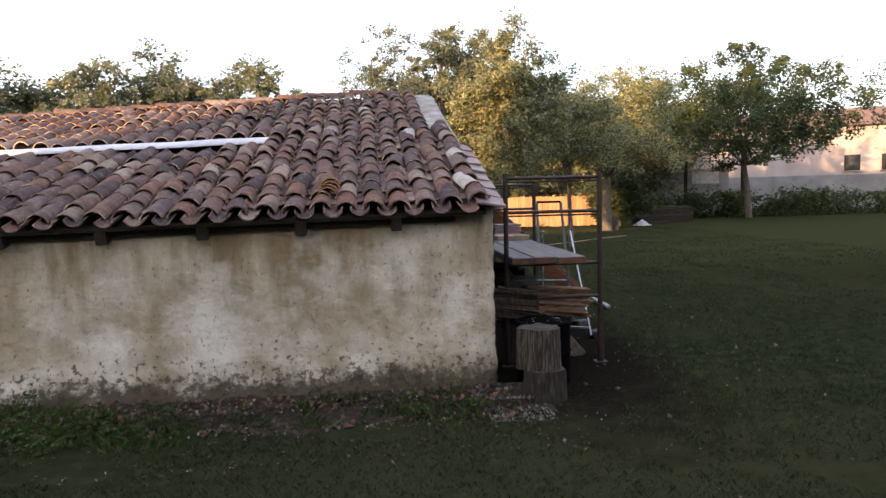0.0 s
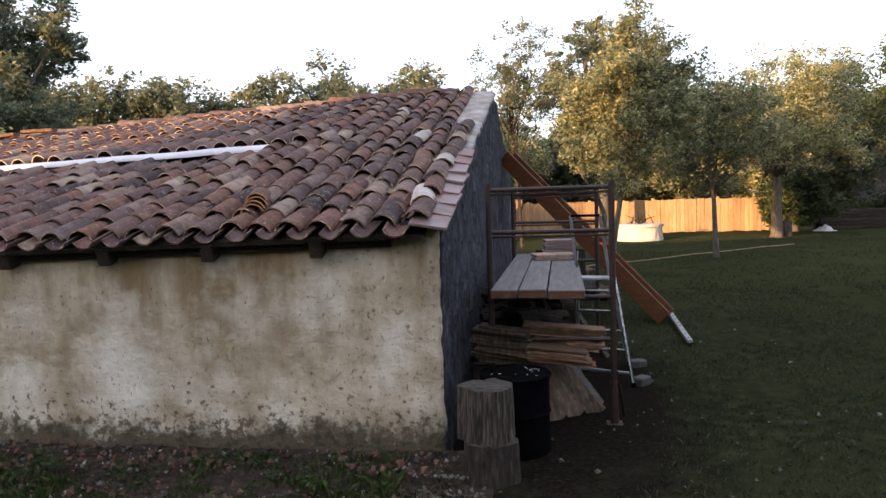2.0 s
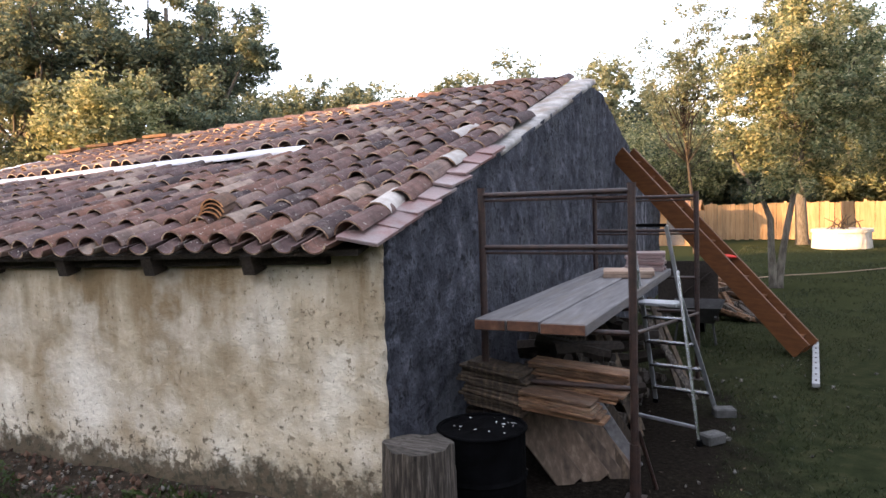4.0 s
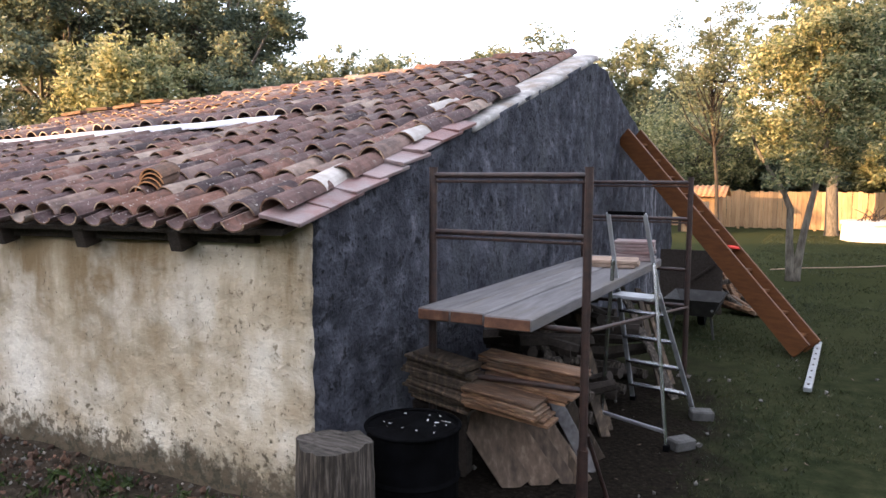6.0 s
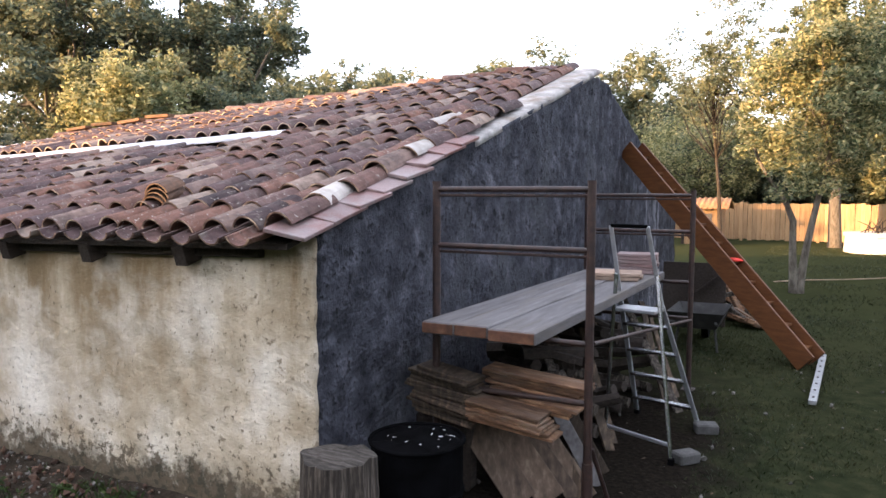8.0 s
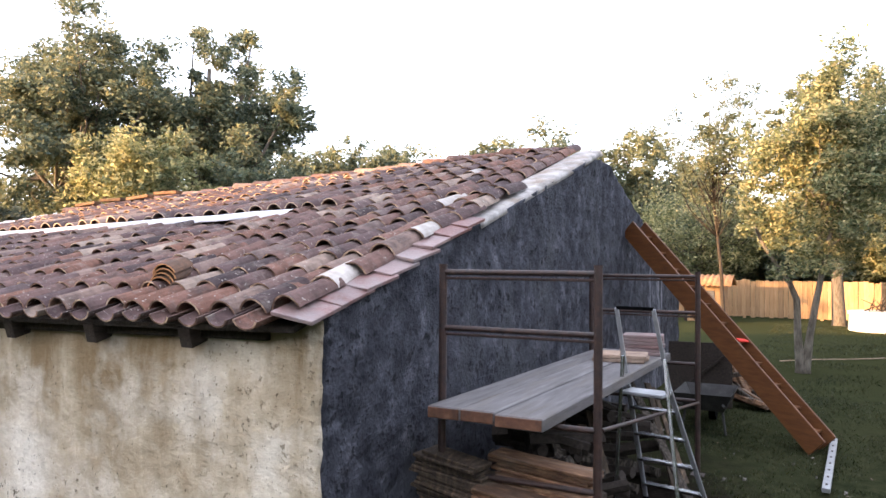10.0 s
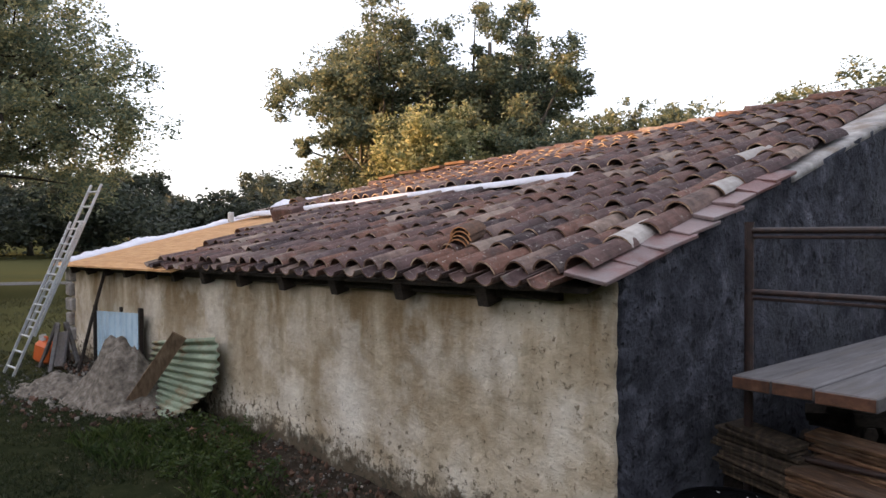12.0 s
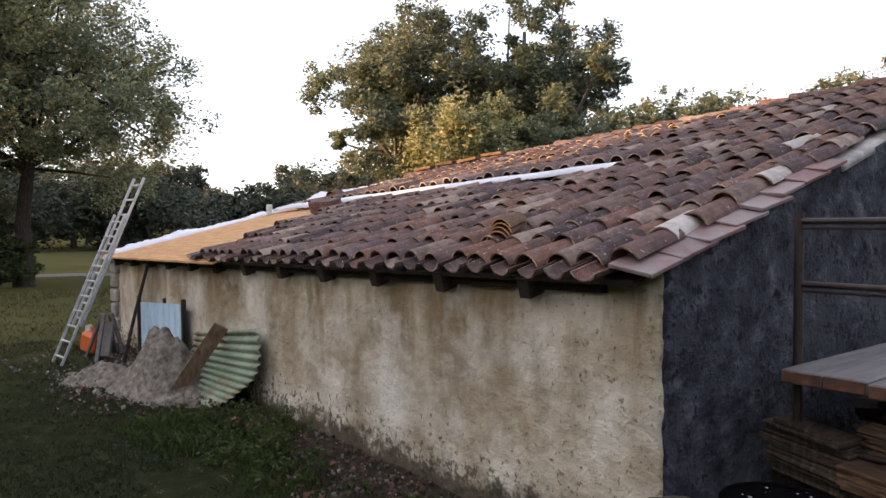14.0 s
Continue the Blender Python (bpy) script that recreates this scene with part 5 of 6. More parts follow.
def make_tree(name, at, height, radius, base, trunk_r, seed, label, leaf, bark, clumps=70, leaves=260, size=0.09, stems=1, flat=1.0, group="", fill=0.35, clump=1.0, cone=0.0, stem_lines=()):
    """A tree: tapered trunk, limbs that reach into the crown, and many leaf clumps with gaps between."""
    rng = np.random.default_rng(seed)
    t = thing(name, at, label, "tree", group)
    cz = (base + height) / 2
    hz = (height - base) / 2 * flat
    pts = []
    k = 0
    while len(pts) < clumps and k < clumps * 60:
        k += 1
        d = rng.normal(size=3)
        d /= np.linalg.norm(d)
        r = rng.random() ** fill
        lump = 0.82 + 0.30 * noise.noise((d[0] * 1.6 + seed, d[1] * 1.6, d[2] * 1.6))
        p = np.array([d[0] * radius * r * lump, d[1] * radius * r * lump, cz + d[2] * hz * r * lump])
        wide = 1 - cone * (p[2] - cz) / hz
        p[0] *= wide
        p[1] *= wide
        if p[2] < base - 0.3:
            continue
        if all(np.linalg.norm(p - q) > radius * 0.16 for q in pts):
            pts.append(p)
    pts = np.array(pts)
    n = len(pts)
    rad = radius * (0.15 + 0.14 * rng.random(n)) * clump
    # trunk and limbs
    for s in range(stems):
        off = Vector((0.0, 0.0, 0.0)) if stems == 1 else Vector((math.cos(2.9 + 3.1 * s) * 0.05, math.sin(2.9 + 3.1 * s) * 0.05, 0))
        lean = Vector((rng.normal() * 0.05, rng.normal() * 0.05, 0)) * height + off * (15 if stems > 1 else 0)
        tp = [Vector((0, 0, -0.08)) + off, Vector((0, 0, 0.12)) + off + lean * 0.02]
        for i in range(1, 7):
            f = i / 6
            tp.append(off + lean * f * 0.7 + Vector((rng.normal() * 0.03 * height * f * 0.4, rng.normal() * 0.03 * height * f * 0.4, base * 0.3 + (cz + hz * 0.5 - base * 0.3) * f)))
        if stem_lines:
            tp = [Vector(p) for p in stem_lines[s]]
        tr = [trunk_r * 1.5, trunk_r * 1.15] + [trunk_r * (1 - 0.13 * i) for i in range(1, 7)]
        bm = tube([p + Vector(at) for p in tp], tr, 10, wob=0.12, seed=seed)
        trunk = part("trunk", bm, bark, t, smooth=True)
        for q in range(s, n, stems):
            if q % 2 and n > 50:
                continue
            p = Vector(pts[q])
            j = 3 + int(3 * rng.random()) if not stem_lines else 5 + int(3 * rng.random())
            a = tp[j]
            mid = a.lerp(p, 0.5) + Vector((rng.normal(), rng.normal(), -abs(rng.normal()) * 0.5 + 0.2)) * radius * 0.07
            r = trunk_r * (0.20 + 0.22 * rng.random())
            part("limb", tube([v + Vector(at) for v in (a, a.lerp(mid, 0.5), mid, mid.lerp(p, 0.6), p)], [r, r * 0.8, r * 0.6, r * 0.4, r * 0.15], 5), bark, t, smooth=True)
    v = leaf_cloud(rng, pts, rad, [int(leaves * (0.6 + 0.8 * x)) for x in rng.random(n)], size)
    ob = new("crown", quads_mesh("crown", v, leaf))
    ob.parent = t
    return t


make_tree("garden_tree", (2.45, 11.8, 0), 5.9, 1.95, 1.55, 0.075, 3, "two-stemmed garden tree with grey-brown bark and dense yellowing leaves", M_LEAF_GARDEN, M_BARKMID, 88, 620, 0.042, stems=2, fill=0.5, clump=0.85, cone=0.12,
          stem_lines=(((-0.38, -0.2, -0.08), (-0.37, -0.19, 0.12), (-0.30, -0.15, 0.7), (-0.20, -0.10, 1.3), (-0.07, -0.03, 2.0), (0.07, 0.03, 2.7), (0.16, 0.06, 3.4), (0.20, 0.0, 4.2)),
                      ((-0.45, -0.2, -0.08), (-0.46, -0.21, 0.12), (-0.50, -0.24, 0.7), (-0.51, -0.26, 1.3), (-0.62, -0.32, 1.6), (-0.85, -0.45, 1.95), (-1.1, -0.55, 2.4), (-1.3, -0.6, 3.0))))
make_tree("garden_tree", (5.0, 14.8, 0), 5.0, 1.9, 1.8, 0.07, 8, "slender young garden tree with dark leaves on the lawn", M_LEAF_GARDEN, M_BARKMID, 62, 460, 0.042)
make_tree("tall_tree", (-0.2, 20.1, 0), 7.9, 2.0, 2.8, 0.06, 18, "slim airy tree with grey-green leaves near the fence", M_LEAF_GREY, M_BARKDARK, 46, 260, 0.05, fill=0.5, clump=0.9)
make_tree("garden_tree", (8.7, 22.5, 0), 6.6, 3.6, 1.7, 0.18, 12, "broad garden tree with yellow-green crown beside a dark bush", M_LEAF_YEL, M_BARKTREE, 64, 620, 0.058, fill=0.45, clump=0.92)
make_tree("spreading_tree", (18.8, 29.8, 0), 9.0, 7.8, 2.0, 0.15, 15, "wide spreading tree with airy dark foliage on the lawn", M_LEAF_DARK, M_BARKTREE, 70, 520, 0.09, fill=0.55, clump=0.62, flat=0.85)
make_tree("tall_tree", (2.9, 24.3, 0), 9.0, 3.2, 3.4, 0.19, 17, "tall airy grey-green tree in front of the fence", M_LEAF_GREY, M_BARKTREE, 90, 420, 0.06, fill=0.45, clump=0.62)
make_tree("round_bush", (10.4, 26.0, 0), 2.6, 1.6, 0.2, 0.12, 21, "dark rounded bush at the edge of the lawn", M_LEAF_DARK, M_BARKTREE, 50, 300, 0.08)
make_tree("low_tree", (-2.2, 29.5, 0), 5.8, 3.4, 1.0, 0.14, 23, "low yellowing tree behind the barn", M_LEAF_YEL, M_BARKTREE, 60, 340, 0.07)
make_tree("big_oak", (-27.9, 18.8, 0), 13.8, 5.9, 2.2, 0.40, 31, "big old oak with open dark crown behind the barn", M_LEAF, M_BARKTREE, 92, 760, 0.11, fill=0.5, clump=0.68)
make_tree("big_oak", (-23.6, 23.0, 0), 14.0, 5.8, 2.4, 0.40, 37, "big old oak with tall dark crown behind the barn", M_LEAF, M_BARKTREE, 82, 760, 0.11, fill=0.5, clump=0.68)
make_tree("low_tree", (-21.5, 17.5, 0), 7.4, 3.4, 1.4, 0.20, 33, "lower yellowing tree in front of the big oaks", M_LEAF_YEL, M_BARKTREE, 70, 380, 0.10)
make_tree("low_tree", (-18.8, 20.5, 0), 6.6, 2.8, 1.2, 0.18, 35, "lower green tree in front of the big oaks", M_LEAF, M_BARKTREE, 55, 380, 0.10)
make_tree("field_oak", (-23.3, 0.8, 0), 13.2, 5.2, 1.2, 0.24, 41, "tall oak with drooping leafy limbs at the edge of the field", M_LEAF_OAK, M_BARKDARK, 120, 760, 0.068, fill=0.5, clump=0.74, cone=0.85)
make_tree("field_oak", (-24.0, -2.2, 0), 13.0, 5.0, 1.6, 0.24, 43, "tall oak with leafy lower limbs beside the field", M_LEAF_OAK, M_BARKDARK, 96, 760, 0.068, fill=0.5, clump=0.74, cone=0.3)
for i, (x, y, h, r) in enumerate(((-26.0, 41.0, 11.4, 4.0), (-22.6, 43.0, 10.6, 4.0), (-18.6, 45.5, 12.4, 4.6), (-14.6, 48.4, 13.0, 4.4), (-9.4, 50.2, 11.6, 4.4), (-30, 40, 11.0, 4.4), (20, 46, 8.0, 4.5), (26, 52, 9.0, 5.0), (-34, 36, 10.5, 4.5), (-5.5, 48, 9.5, 3.6),
                                  (9, 46, 9.0, 4.5), (15, 44, 8.5, 4.0), (4, 47, 9, 4), (-12, 46, 9.5, 3.0))):
    make_tree("wood_tree", (x, y, 0), h, r, 1.6, 0.25, 50 + i, "tree of the distant wood, grey-green with warm tips", M_LEAF_GREY if i % 3 else M_LEAF, M_BARKTREE, 75, 300, 0.15, group="trees of the distant wood")
for i, (x, y) in enumerate(((-5.5, 31), (-2.2, 32.5), (5.5, 33.5), (8.6, 34), (11.8, 33), (14.6, 35), (-9, 33), (1.6, 32.6), (3.6, 34.4), (-0.4, 34))):
    make_tree("shrub", (x, y, 0), 4.6 + 0.5 * (i % 3), 2.6, 0.2, 0.10, 120 + i, "dense shrub behind the board fence", M_LEAF if i % 2 else M_LEAF_YEL, M_BARKTREE, 80, 420, 0.10, group="shrubs behind the fence")
for i in range(22):
    a = radians(146 + 3.2 * i)
    d = 62 + 8 * (i % 3)
    make_tree("wood_tree", (2 + d * math.cos(a), -3 + d * math.sin(a), 0), (7.0 + 0.8 * ((i * 7) % 3)) * (0.62 if i in (3, 4) else 1.0), 4.6, 0.0, 0.25, 80 + i, "dark tree of the wood beyond the field", M_LEAF_FAR, M_BARKTREE, 50, 260, 0.22, group="trees beyond the field")


def wood_edge():
    """Leafy undergrowth along the edge of the wood beyond the field."""
    rng = np.random.default_rng(77)
    c, r, n = [], [], []
    for i in range(150):
        a = radians(140 + 78 * i / 149)
        d = 58 + 4 * rng.random()
        h = 0.6 + (4.2 if not 14 < i * 78 / 149 < 22 else 2.2) * rng.random()
        c.append(np.array([2 + d * math.cos(a), -3 + d * math.sin(a), h]))
        r.append(1.5 + 0.9 * rng.random())
        n.append(230)
    ob = new("undergrowth", quads_mesh("undergrowth", leaf_cloud(rng, c, r, n, 0.20), M_LEAF_FAR))
    tagged(ob, "dark leafy undergrowth along the edge of the wood", "undergrowth", kind="stuff")
    u = Vector((0.45, 0.89, 0))
    w = Vector((-0.89, 0.45, 0)) * 0.9
    c0 = Vector((-28.0, 2.4, 0.012))
    verts, faces = [], []
    for i in range(41):
        p = c0 + u * (-30 + 1.5 * i) + w * 0.3 * math.sin(i * 0.7)
        verts += [tuple(p - w), tuple(p + w)]
    for i in range(40):
        faces.append((2 * i, 2 * i + 2, 2 * i + 3, 2 * i + 1))
    ob = new("track", raw_mesh("track", verts, faces, M_STONE))
    tagged(ob, "pale dry track across the field", "track", kind="structure")


wood_edge()
make_tree("shrub", (-23.3, 0.5, 0), 1.7, 1.0, 0.1, 0.05, 140, "low dark shrub round the feet of the oaks", M_LEAF_DARK, M_BARKTREE, 30, 220, 0.07)


def sun_blocker():
    """An unseen tall hedge added behind the place, shaped to keep the evening sun off the yard."""
    verts, faces = [], []
    n, k = 170, 14
    along, side = Vector((0.58, 0.815, 0)), Vector((-0.815, 0.58, 0))
    for i in range(n + 1):
        lat = -62 + 88 * i / n
        e = min(1.0, max(0.0, (5.4 - lat) / 2.6))
        top = 7.85 + 8.95 * e * e * (3 - 2 * e) + 0.25 * noise.noise((lat * 0.25, 0, 0)) + 0.25 * noise.noise((lat * 0.9, 5, 0))
        for j in range(k + 1):
            a = math.pi * j / k
            p = along * (-36 - 2.2 * math.cos(a) + 0.5 * noise.noise((lat * 0.8, j * 0.4, 2))) + side * lat
            verts.append((p.x, p.y, -0.1 + (top + 0.1) * math.sin(a) ** 0.35))
    for i in range(n):
        for j in range(k):
            a = i * (k + 1) + j
            faces.append((a, a + k + 1, a + k + 2, a + 1))
    ob = new("hedge", raw_mesh("hedge", verts, faces, M_LEAF_DARK, True))
    tagged(ob, "unseen tall dark hedge added to block the evening sun", "hedge", kind="stuff")


sun_blocker()


def east_blocker():
    """An unseen tall hedge added opposite the gable, to cut the skylight on it."""
    verts, faces = [], []
    n, k = 90, 12
    for i in range(n + 1):
        y = -34 + 44 * i / n
        top = 7.2 + 0.4 * noise.noise((y * 0.25, 9, 0)) + 0.25 * noise.noise((y * 0.9, 5, 3))
        for j in range(k + 1):
            a = math.pi * j / k
            verts.append((17 - 1.6 * math.cos(a) + 0.4 * noise.noise((y * 0.8, j * 0.4, 2)), y, -0.1 + (top + 0.1) * math.sin(a) ** 0.35))
    for i in range(n):
        for j in range(k):
            a = i * (k + 1) + j
            faces.append((a, a + k + 1, a + k + 2, a + 1))
    ob = new("hedge", raw_mesh("hedge", verts, faces, M_LEAF_DARK, True))
    tagged(ob, "unseen tall dark hedge added to shade the gable", "hedge", kind="stuff")


east_blocker()


# ---- fence, well, hen house, house ----
def fence():
    s = thing("board_fence", (4, 26.6, 0), "tall board fence at the end of the lawn", "fence")
    me = bpy.data.meshes.new("fence_board")
    bm = block((0, 0, 0.70), (0.155, 0.025, 1.36), w=0.006)
    bm.to_mesh(me)
    bm.free()
    me.materials.append(M_FENCE)
    rng = random.Random(6)
    n = 100
    for i in range(n):
        ob = new("fence_board", me)
        ob.parent = s
        ob.matrix_basis = pose(-9.5 + 0.16 * i, rng.gauss(0, 0.004), 0.02 + rng.gauss(0, 0.015), rng.gauss(0, 0.4), rng.gauss(0, 0.3), 0)
    for i in range(7):
        part("post", block((-5.4 + 2.6 * i, 26.67, 0.72), (0.10, 0.10, 1.5), w=0.01), M_FENCE, s)
    for z in (0.35, 1.1):
        part("rail", beam((-5.5, 26.64, z), (10.4, 26.64, z), 0.05, 0.08), M_FENCE, s)


fence()


def well():
    s = thing("round_well", (3.95, 22.6, 0), "round whitewashed stone well with dry plants on top, on the lawn", "well")
    part("wall", tube([(3.95, 22.6, z) for z in (0.0, 0.3, 0.52)], [0.86, 0.84, 0.82], 30, wob=0.03), M_WELL, s)
    part("coping", tube([(3.95, 22.6, 0.50), (3.95, 22.6, 0.60)], [0.88, 0.88], 30, wob=0.02), M_WELL, s)
    rng = random.Random(5)
    for i in range(16):
        a, r = rng.random() * 6.28, 0.6 * rng.random()
        p = Vector((3.95 + r * math.cos(a), 22.6 + r * math.sin(a), 0.6))
        q = p + Vector((rng.gauss(0, 0.22), rng.gauss(0, 0.2), 0.15 + 0.3 * rng.random()))
        part("dry_stem", tube([p, p.lerp(q, 0.5) + Vector((0, 0, 0.05)), q], [0.02, 0.015, 0.008], 5), M_DARKWOOD, s)


well()


def hen_house():
    s = thing("garden_shed", (-1.0, 24.3, 0), "small wooden garden shed with orange tiled roof by the fence", "shed")
    part("wall", block((-1.25, 24.3, 0.65), (1.3, 1.3, 1.30), w=0.01), M_FENCE, s)
    for x in (-1.85, -0.65):
        part("corner_post", block((x, 23.63, 0.65), (0.10, 0.08, 1.30)), M_DARKWOOD, s)
    part("door", block((-1.2, 23.63, 0.55), (0.6, 0.04, 1.05)), M_GREYWOOD, s)
    verts, faces = [], []
    for y, z in ((23.35, 1.27), (24.3, 1.62), (25.2, 1.27)):
        for i in range(61):
            x = -2.15 + 1.8 * i / 60
            verts.append((x + 1.0, y - 24.3, z + 0.025 * math.sin(i * 2 * math.pi / 6)))
    for j in range(2):
        for i in range(60):
            a = j * 61 + i
            faces.append((a, a + 1, a + 62, a + 61))
    ob = new("roof", raw_mesh("shed_roof", verts, faces, M_TILE_NEW, True))
    so = ob.modifiers.new("thick", "SOLIDIFY")
    so.thickness = 0.03
    ob.parent = s


hen_house()


def far_house():
    s = thing("house", (33, 39, 0), "two-storey pink rendered house with clay roof beyond the lawn", "house")
    u = Vector((0.86, -0.51, 0)).normalized()
    c = Vector((36.5, 40.5, 0))
    ang = math.degrees(math.atan2(u.y, u.x))
    m = pose(c.x, c.y, 0, 0, 0, ang)

    def at(cx, cy, cz, size, material, name, w=0.02, parent=s):
        bm = block((0, 0, 0), size, w=w)
        bm.transform(m @ pose(cx, cy, cz))
        return part(name, bm, material, parent)
    at(-3, 3, 2.9, (26, 6, 5.8), M_HOUSE, "wall")
    bm = bmesh.new()
    rv = [bm.verts.new(m @ Vector(p)) for p in ((-16.6, -0.6, 5.7), (10.6, -0.6, 5.7), (10.6, 3, 7.2), (-16.6, 3, 7.2), (10.6, 6.6, 5.7), (-16.6, 6.6, 5.7))]
    for f in ((0, 1, 2, 3), (3, 2, 4, 5), (0, 3, 5), (1, 4, 2), (0, 5, 4, 1)):
        bm.faces.new([rv[i] for i in f])
    part("roof", bm, M_ROOFTILE_FAR, s, "clay tile roof")
    for x in (-3.6, -1.3, 1.6, 4.2, 6.8):
        wdw = at(x, -0.02, 3.1, (1.0, 0.10, 1.1), M_DARKWOOD, "window")
        at(x, -0.05, 3.1, (0.84, 0.08, 0.94), M_GLASSDARK, "pane", parent=wdw)
        at(x, -0.10, 2.50, (1.2, 0.2, 0.08), M_MORTAR, "sill", parent=wdw)
    bm = block((0, 0, 0), (26, 0.3, 2.3), w=0.02)
    bm.transform(m @ pose(-3, -3.2, 1.1))
    tagged(part("garden_wall", bm, M_HOUSEGREY), "long grey garden wall in front of the house", "wall", kind="structure")
    # lean-to with a pale panel
    g = thing("open_shed", (19, 38, 0), "open shed with tiled lean-to roof and pale panel", "shed")
    part("roof", beam((15.6, 37.2, 2.9), (22.0, 36.2, 4.0), 3.0, 0.10), M_ROOFTILE_FAR, g)
    part("panel", block((19.6, 36.3, 2.2), (1.6, 0.08, 0.7), (0, 0, -8)), M_WHITEPAINT, g)
    for x in (15.8, 18.2, 21.8):
        part("post", block((x, 36.0, 1.6), (0.16, 0.16, 3.2)), M_DARKWOOD, g)
    part("back_wall", block((18.8, 38.2, 1.4), (6.4, 0.2, 2.8)), M_HOUSEGREY, g)


far_house()
st = heap("white_sheet", (11.5, 25.9, 0), 0.55, 0.45, 0.24, M_FILM, "crumpled white sheet lying by the dark bush", 9.0, 30)
tagged(log("log", (9.15, 23.1, 0.0), 0.24, 0.55, "cut tree stump in warm light by the broad tree", 14), group="stumps")
for x, y, n in ((12.6, 27.2, 6), (13.9, 27.7, 7)):
    tp = thing("timber_pile", (x, y, 0), "dark pile of old timber at the edge of the lawn", "timber pile", "timber piles")
    for k in range(n):
        for q in range(3):
            e = 0.25 * noise.noise((x + k * 1.7, q * 2.3, 4.0))
            part("timber", beam((x - 0.9 + e, y + 0.17 * (q - 1), 0.06 + 0.11 * k), (x + 0.75 + e * 1.6, y + 0.17 * (q - 1) + 0.2 * e, 0.06 + 0.11 * k + 0.1 * abs(e)), 0.13, 0.09), M_DARKWOOD if (k + q) % 3 else M_DARKBOARD, tp)
rng = np.random.default_rng(88)
row = [np.array([12.0 + 24.0 * rng.random(), 31.0 + 1.2 * rng.random(), 0.15 + 0.95 * rng.random()]) for _ in range(170)]
ob = new("low_hedge", quads_mesh("low_hedge", leaf_cloud(rng, row, [0.45 + 0.25 * rng.random() for _ in row], [150] * len(row), 0.09), M_LEAF_DARK))
tagged(ob, "low dark overgrown hedge before the garden wall", "hedge", kind="stuff")


hose = [(1.6 + 0.6 * i, 12.95 + 0.55 * i + 0.05 * math.sin(i * 1.7)) for i in range(12)]
tagged(part("garden_hose", tube([(x, y, hill(x, y) + 0.03) for x, y in hose], 0.011, 8), M_TILE_TAN), "pale yellow garden hose lying across the lawn", "hose")


def wheelbarrow():
    w = thing("wheelbarrow", (1.12, 6.0, 0), "old grey metal wheelbarrow standing in front of the door panel", "wheelbarrow")
    bm = bmesh.new()
    ring = []
    for z, a, b2 in ((0.26, 0.22, 0.30), (0.46, 0.31, 0.44), (0.44, 0.29, 0.42), (0.28, 0.20, 0.28)):
        ring.append([bm.verts.new((1.12 + sx * a, 6.0 + sy * b2, z)) for sx, sy in ((-1, -1), (1, -1), (1, 1), (-1, 1))])
    for r0, r1 in zip(ring, ring[1:]):
        for k in range(4):
            bm.faces.new((r0[k], r0[(k + 1) % 4], r1[(k + 1) % 4], r1[k]))
    bm.faces.new(ring[0][::-1])
    bm.faces.new(ring[-1])
    part("tray", bm, M_OLDMETAL, w)
    for sx in (-1, 1):
        part("handle", tube([(1.12 + sx * 0.10, 6.55, 0.2), (1.12 + sx * 0.2, 6.0, 0.25), (1.12 + sx * 0.27, 5.2, 0.42)], 0.016, 8), M_OLDMETAL, w)
        part("leg", tube([(1.12 + sx * 0.2, 5.75, 0.26), (1.12 + sx * 0.24, 5.7, 0.0)], 0.014, 8), M_OLDMETAL, w)
    part("wheel", tube([(1.08, 6.6, 0.17), (1.16, 6.6, 0.17)], 0.17, 18), M_BLACK, w)


wheelbarrow()


# ---- grass, weeds, fallen leaves ----
def blades(name, areas, seed, material, label, category):
    rng = np.random.default_rng(seed)
    out = []
    for x0, x1, y0, y1, n, h, wdt in areas:
        x, y = x0 + (x1 - x0) * rng.random(n), y0 + (y1 - y0) * rng.random(n)
        keep = np.array([noise.noise((a * 0.8, b * 0.8, 7.0)) + 0.5 * noise.noise((a * 3, b * 3, 1.0)) > -0.28 for a, b in zip(x, y)])
        keep &= ~((x > WALL_L - 0.1) & (x < 0.03) & (y > -0.04) & (y < 10.7))
        keep &= ((x - 0.85) / 0.95) ** 2 + ((y - 1.6) / 2.8) ** 2 > 0.6 + 0.5 * rng.random(n)
        x, y = x[keep], y[keep]
        n = len(x)
        z = np.array([hill(a, b) for a, b in zip(x, y)]) - 0.01
        z = z + np.where((y > -0.7) & (y < 0.0) & (x < 0.2) & (x > -9.9), 0.08 * np.clip(1 + y / 0.7, 0, 1), 0)
        a = rng.random(n) * 6.283
        hh = h * (0.4 + 0.9 * rng.random(n) ** 1.5)
        dx, dy = np.cos(a) * wdt, np.sin(a) * wdt
        lx, ly = rng.normal(size=n) * hh * 0.5, rng.normal(size=n) * hh * 0.5
        p = np.stack([x, y, z], 1)
        q = np.stack([dx, dy, np.zeros(n)], 1)
        mid = np.stack([x + lx * 0.35, y + ly * 0.35, z + hh * 0.62], 1)
        tip = np.stack([x + lx, y + ly, z + hh], 1)
        out.append(np.stack([p - q, p + q, mid + q * 0.7, tip], 1))
    ob = new(name, quads_mesh(name, np.concatenate(out), material))
    return tagged(ob, label, category, kind="stuff")


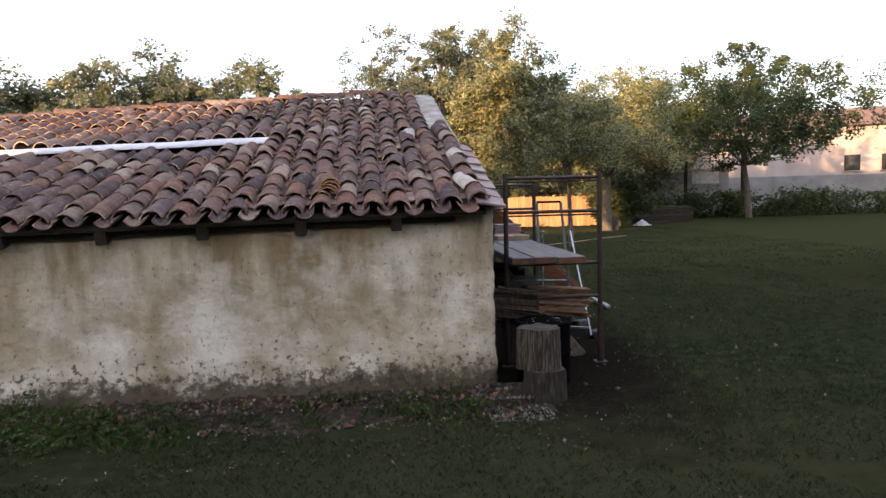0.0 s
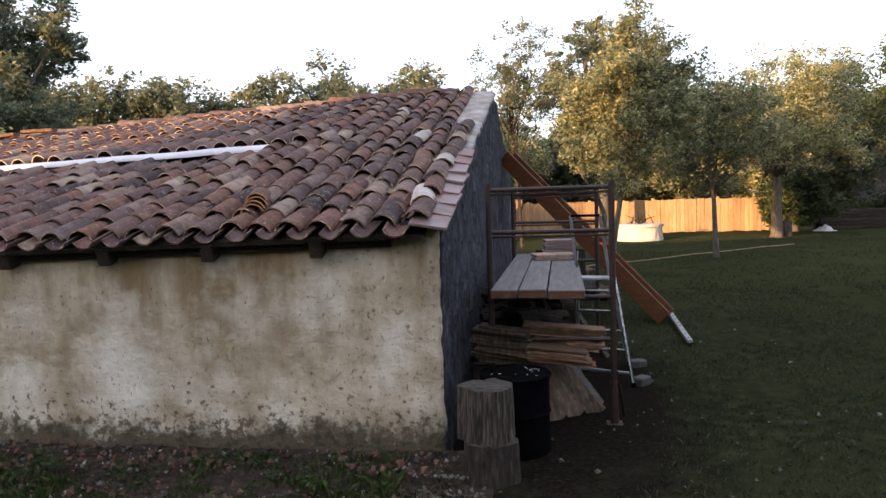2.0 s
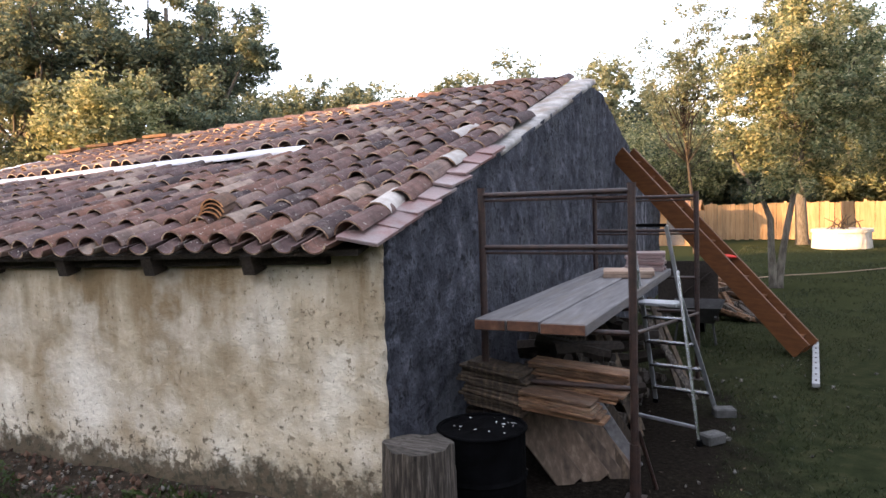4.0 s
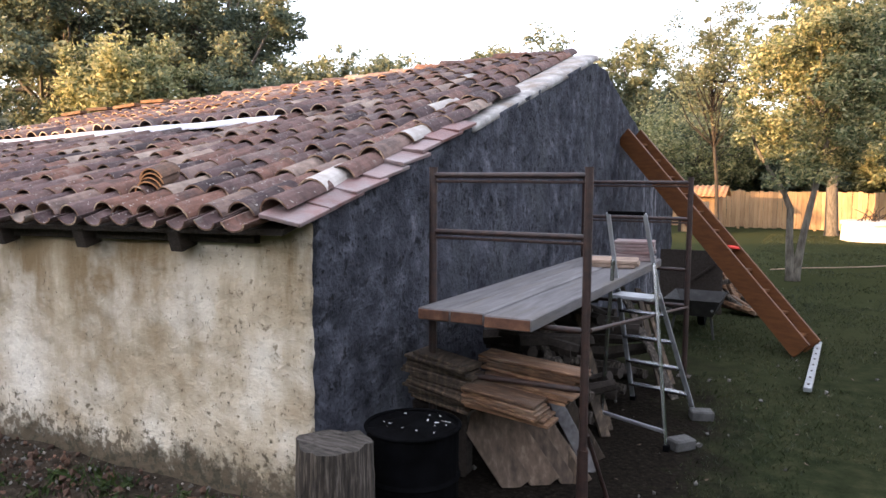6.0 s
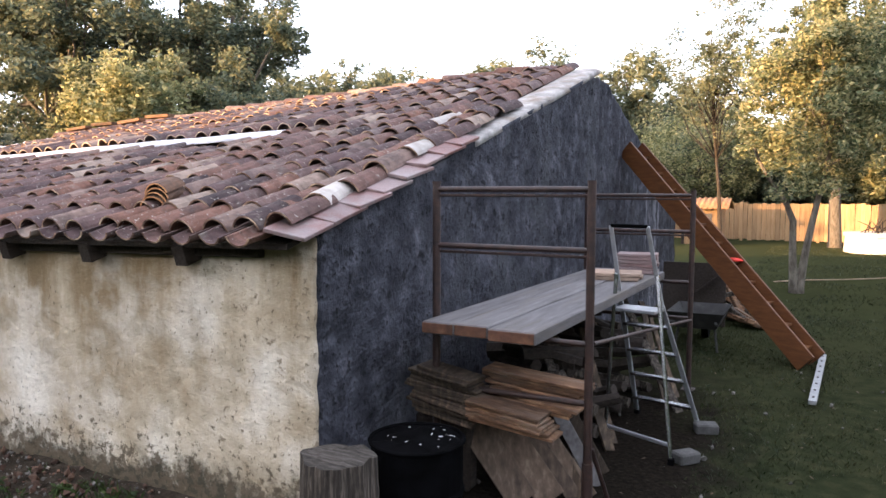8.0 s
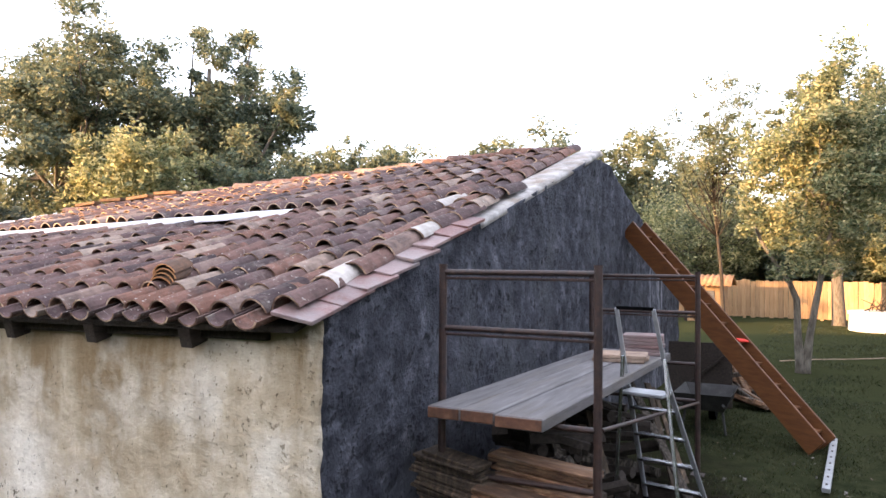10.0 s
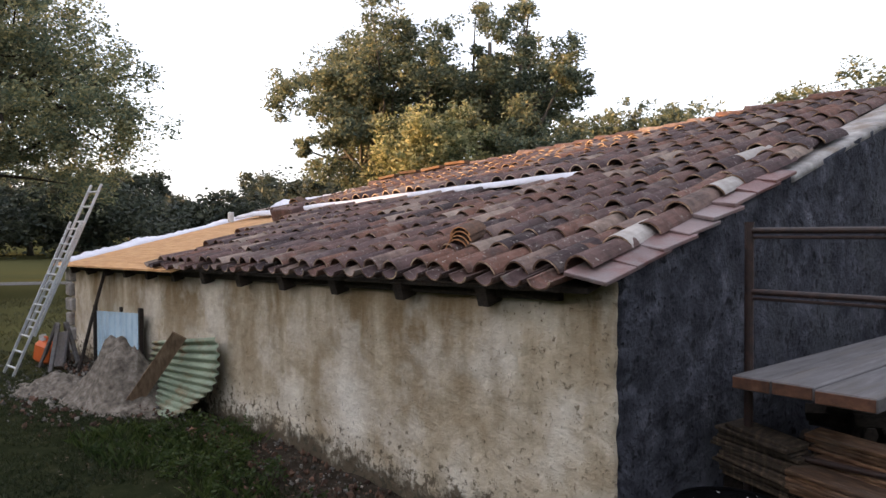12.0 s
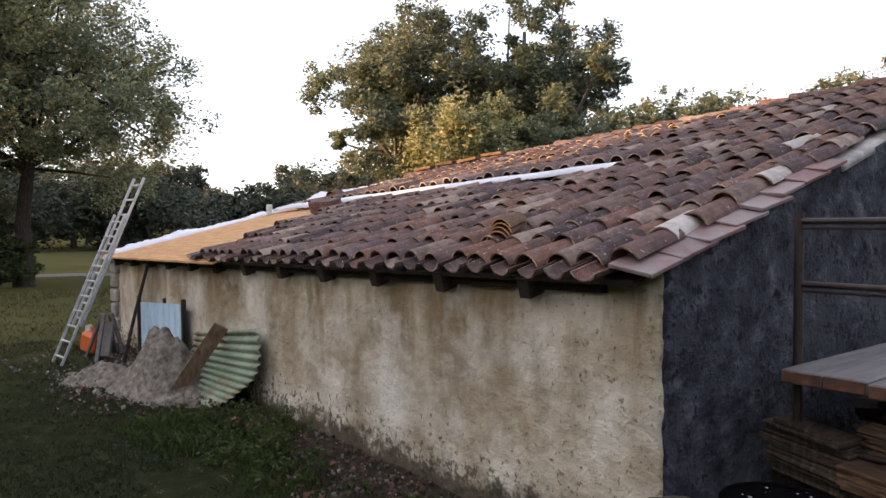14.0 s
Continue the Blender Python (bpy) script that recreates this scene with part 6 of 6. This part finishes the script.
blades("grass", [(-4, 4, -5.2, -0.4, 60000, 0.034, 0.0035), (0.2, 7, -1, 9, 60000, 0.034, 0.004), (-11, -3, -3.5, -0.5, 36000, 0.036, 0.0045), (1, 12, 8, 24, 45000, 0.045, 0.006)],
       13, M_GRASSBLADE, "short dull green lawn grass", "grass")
blades("field_grass", [(-21, -9.5, -6, 6, 16000, 0.08, 0.010)], 16, M_GRASSLIT, "olive grass of the field beyond the barn, lightened as if lit", "grass")
blades("weeds", [(-4.5, -3.4, -0.75, -0.10, 700, 0.09, 0.005), (-3.9, -2.4, -1.05, -0.50, 900, 0.08, 0.005), (-1.6, -0.2, -0.75, -0.12, 900, 0.08, 0.006), (-5.0, -3.6, -1.3, -0.5, 1200, 0.09, 0.006), (0.9, 1.6, -0.2, 1.2, 500, 0.045, 0.005)],
       14, M_WEED, "fresh green weeds at the foot of the wall", "weeds")


def wall_weeds():
    """Low leafy weeds against the foot of the wall."""
    rng = np.random.default_rng(23)
    c, r, n = [], [], []
    for i in range(60):
        x = -4.5 + 1.9 * rng.random() ** 1.3
        y = (-0.10 if x < -3.7 else -0.42) - 0.55 * rng.random() ** 1.6
        c.append(np.array([x, y, 0.05 + 0.13 * rng.random() * (1 + y)]))
        r.append(0.06 + 0.05 * rng.random())
        n.append(70)
    for i in range(24):
        c.append(np.array([-2.2 + 2.0 * rng.random(), -0.15 - 0.5 * rng.random(), 0.05]))
        r.append(0.05)
        n.append(40)
    ob = new("weeds", quads_mesh("weeds", leaf_cloud(rng, c, r, n, 0.017), M_WEED))
    tagged(ob, "low leafy green weeds against the wall", "weeds", kind="stuff")


wall_weeds()


def dry_leaves():
    rng = np.random.default_rng(19)
    n = 620
    x = np.concatenate([-4.5 + 5 * rng.random(400), 0.3 + 5 * rng.random(220)])
    y = np.concatenate([-1.6 + 1.5 * rng.random(400), -2.5 + 9 * rng.random(220)])
    z = np.array([hill(a, b) for a, b in zip(x, y)]) + 0.02 + np.where((y > -0.7) & (x < 0.2), 0.08 * np.clip(1 + y / 0.7, 0, 1), 0)
    a = rng.random(n) * 6.283
    s = 0.007 + 0.012 * rng.random(n)
    t = rng.normal(size=n) * 0.3
    e = np.stack([np.cos(a), np.sin(a), t], 1) * s[:, None]
    f = np.stack([-np.sin(a), np.cos(a), t * 0.5], 1) * s[:, None] * 0.6
    p = np.stack([x, y, z], 1)
    ob = new("fallen_leaves", quads_mesh("fallen_leaves", np.stack([p - e, p - f, p + e, p + f], 1), M_DRYLEAF))
    tagged(ob, "scattered dry brown leaves and chips on the ground", "leaves", kind="stuff")


dry_leaves()
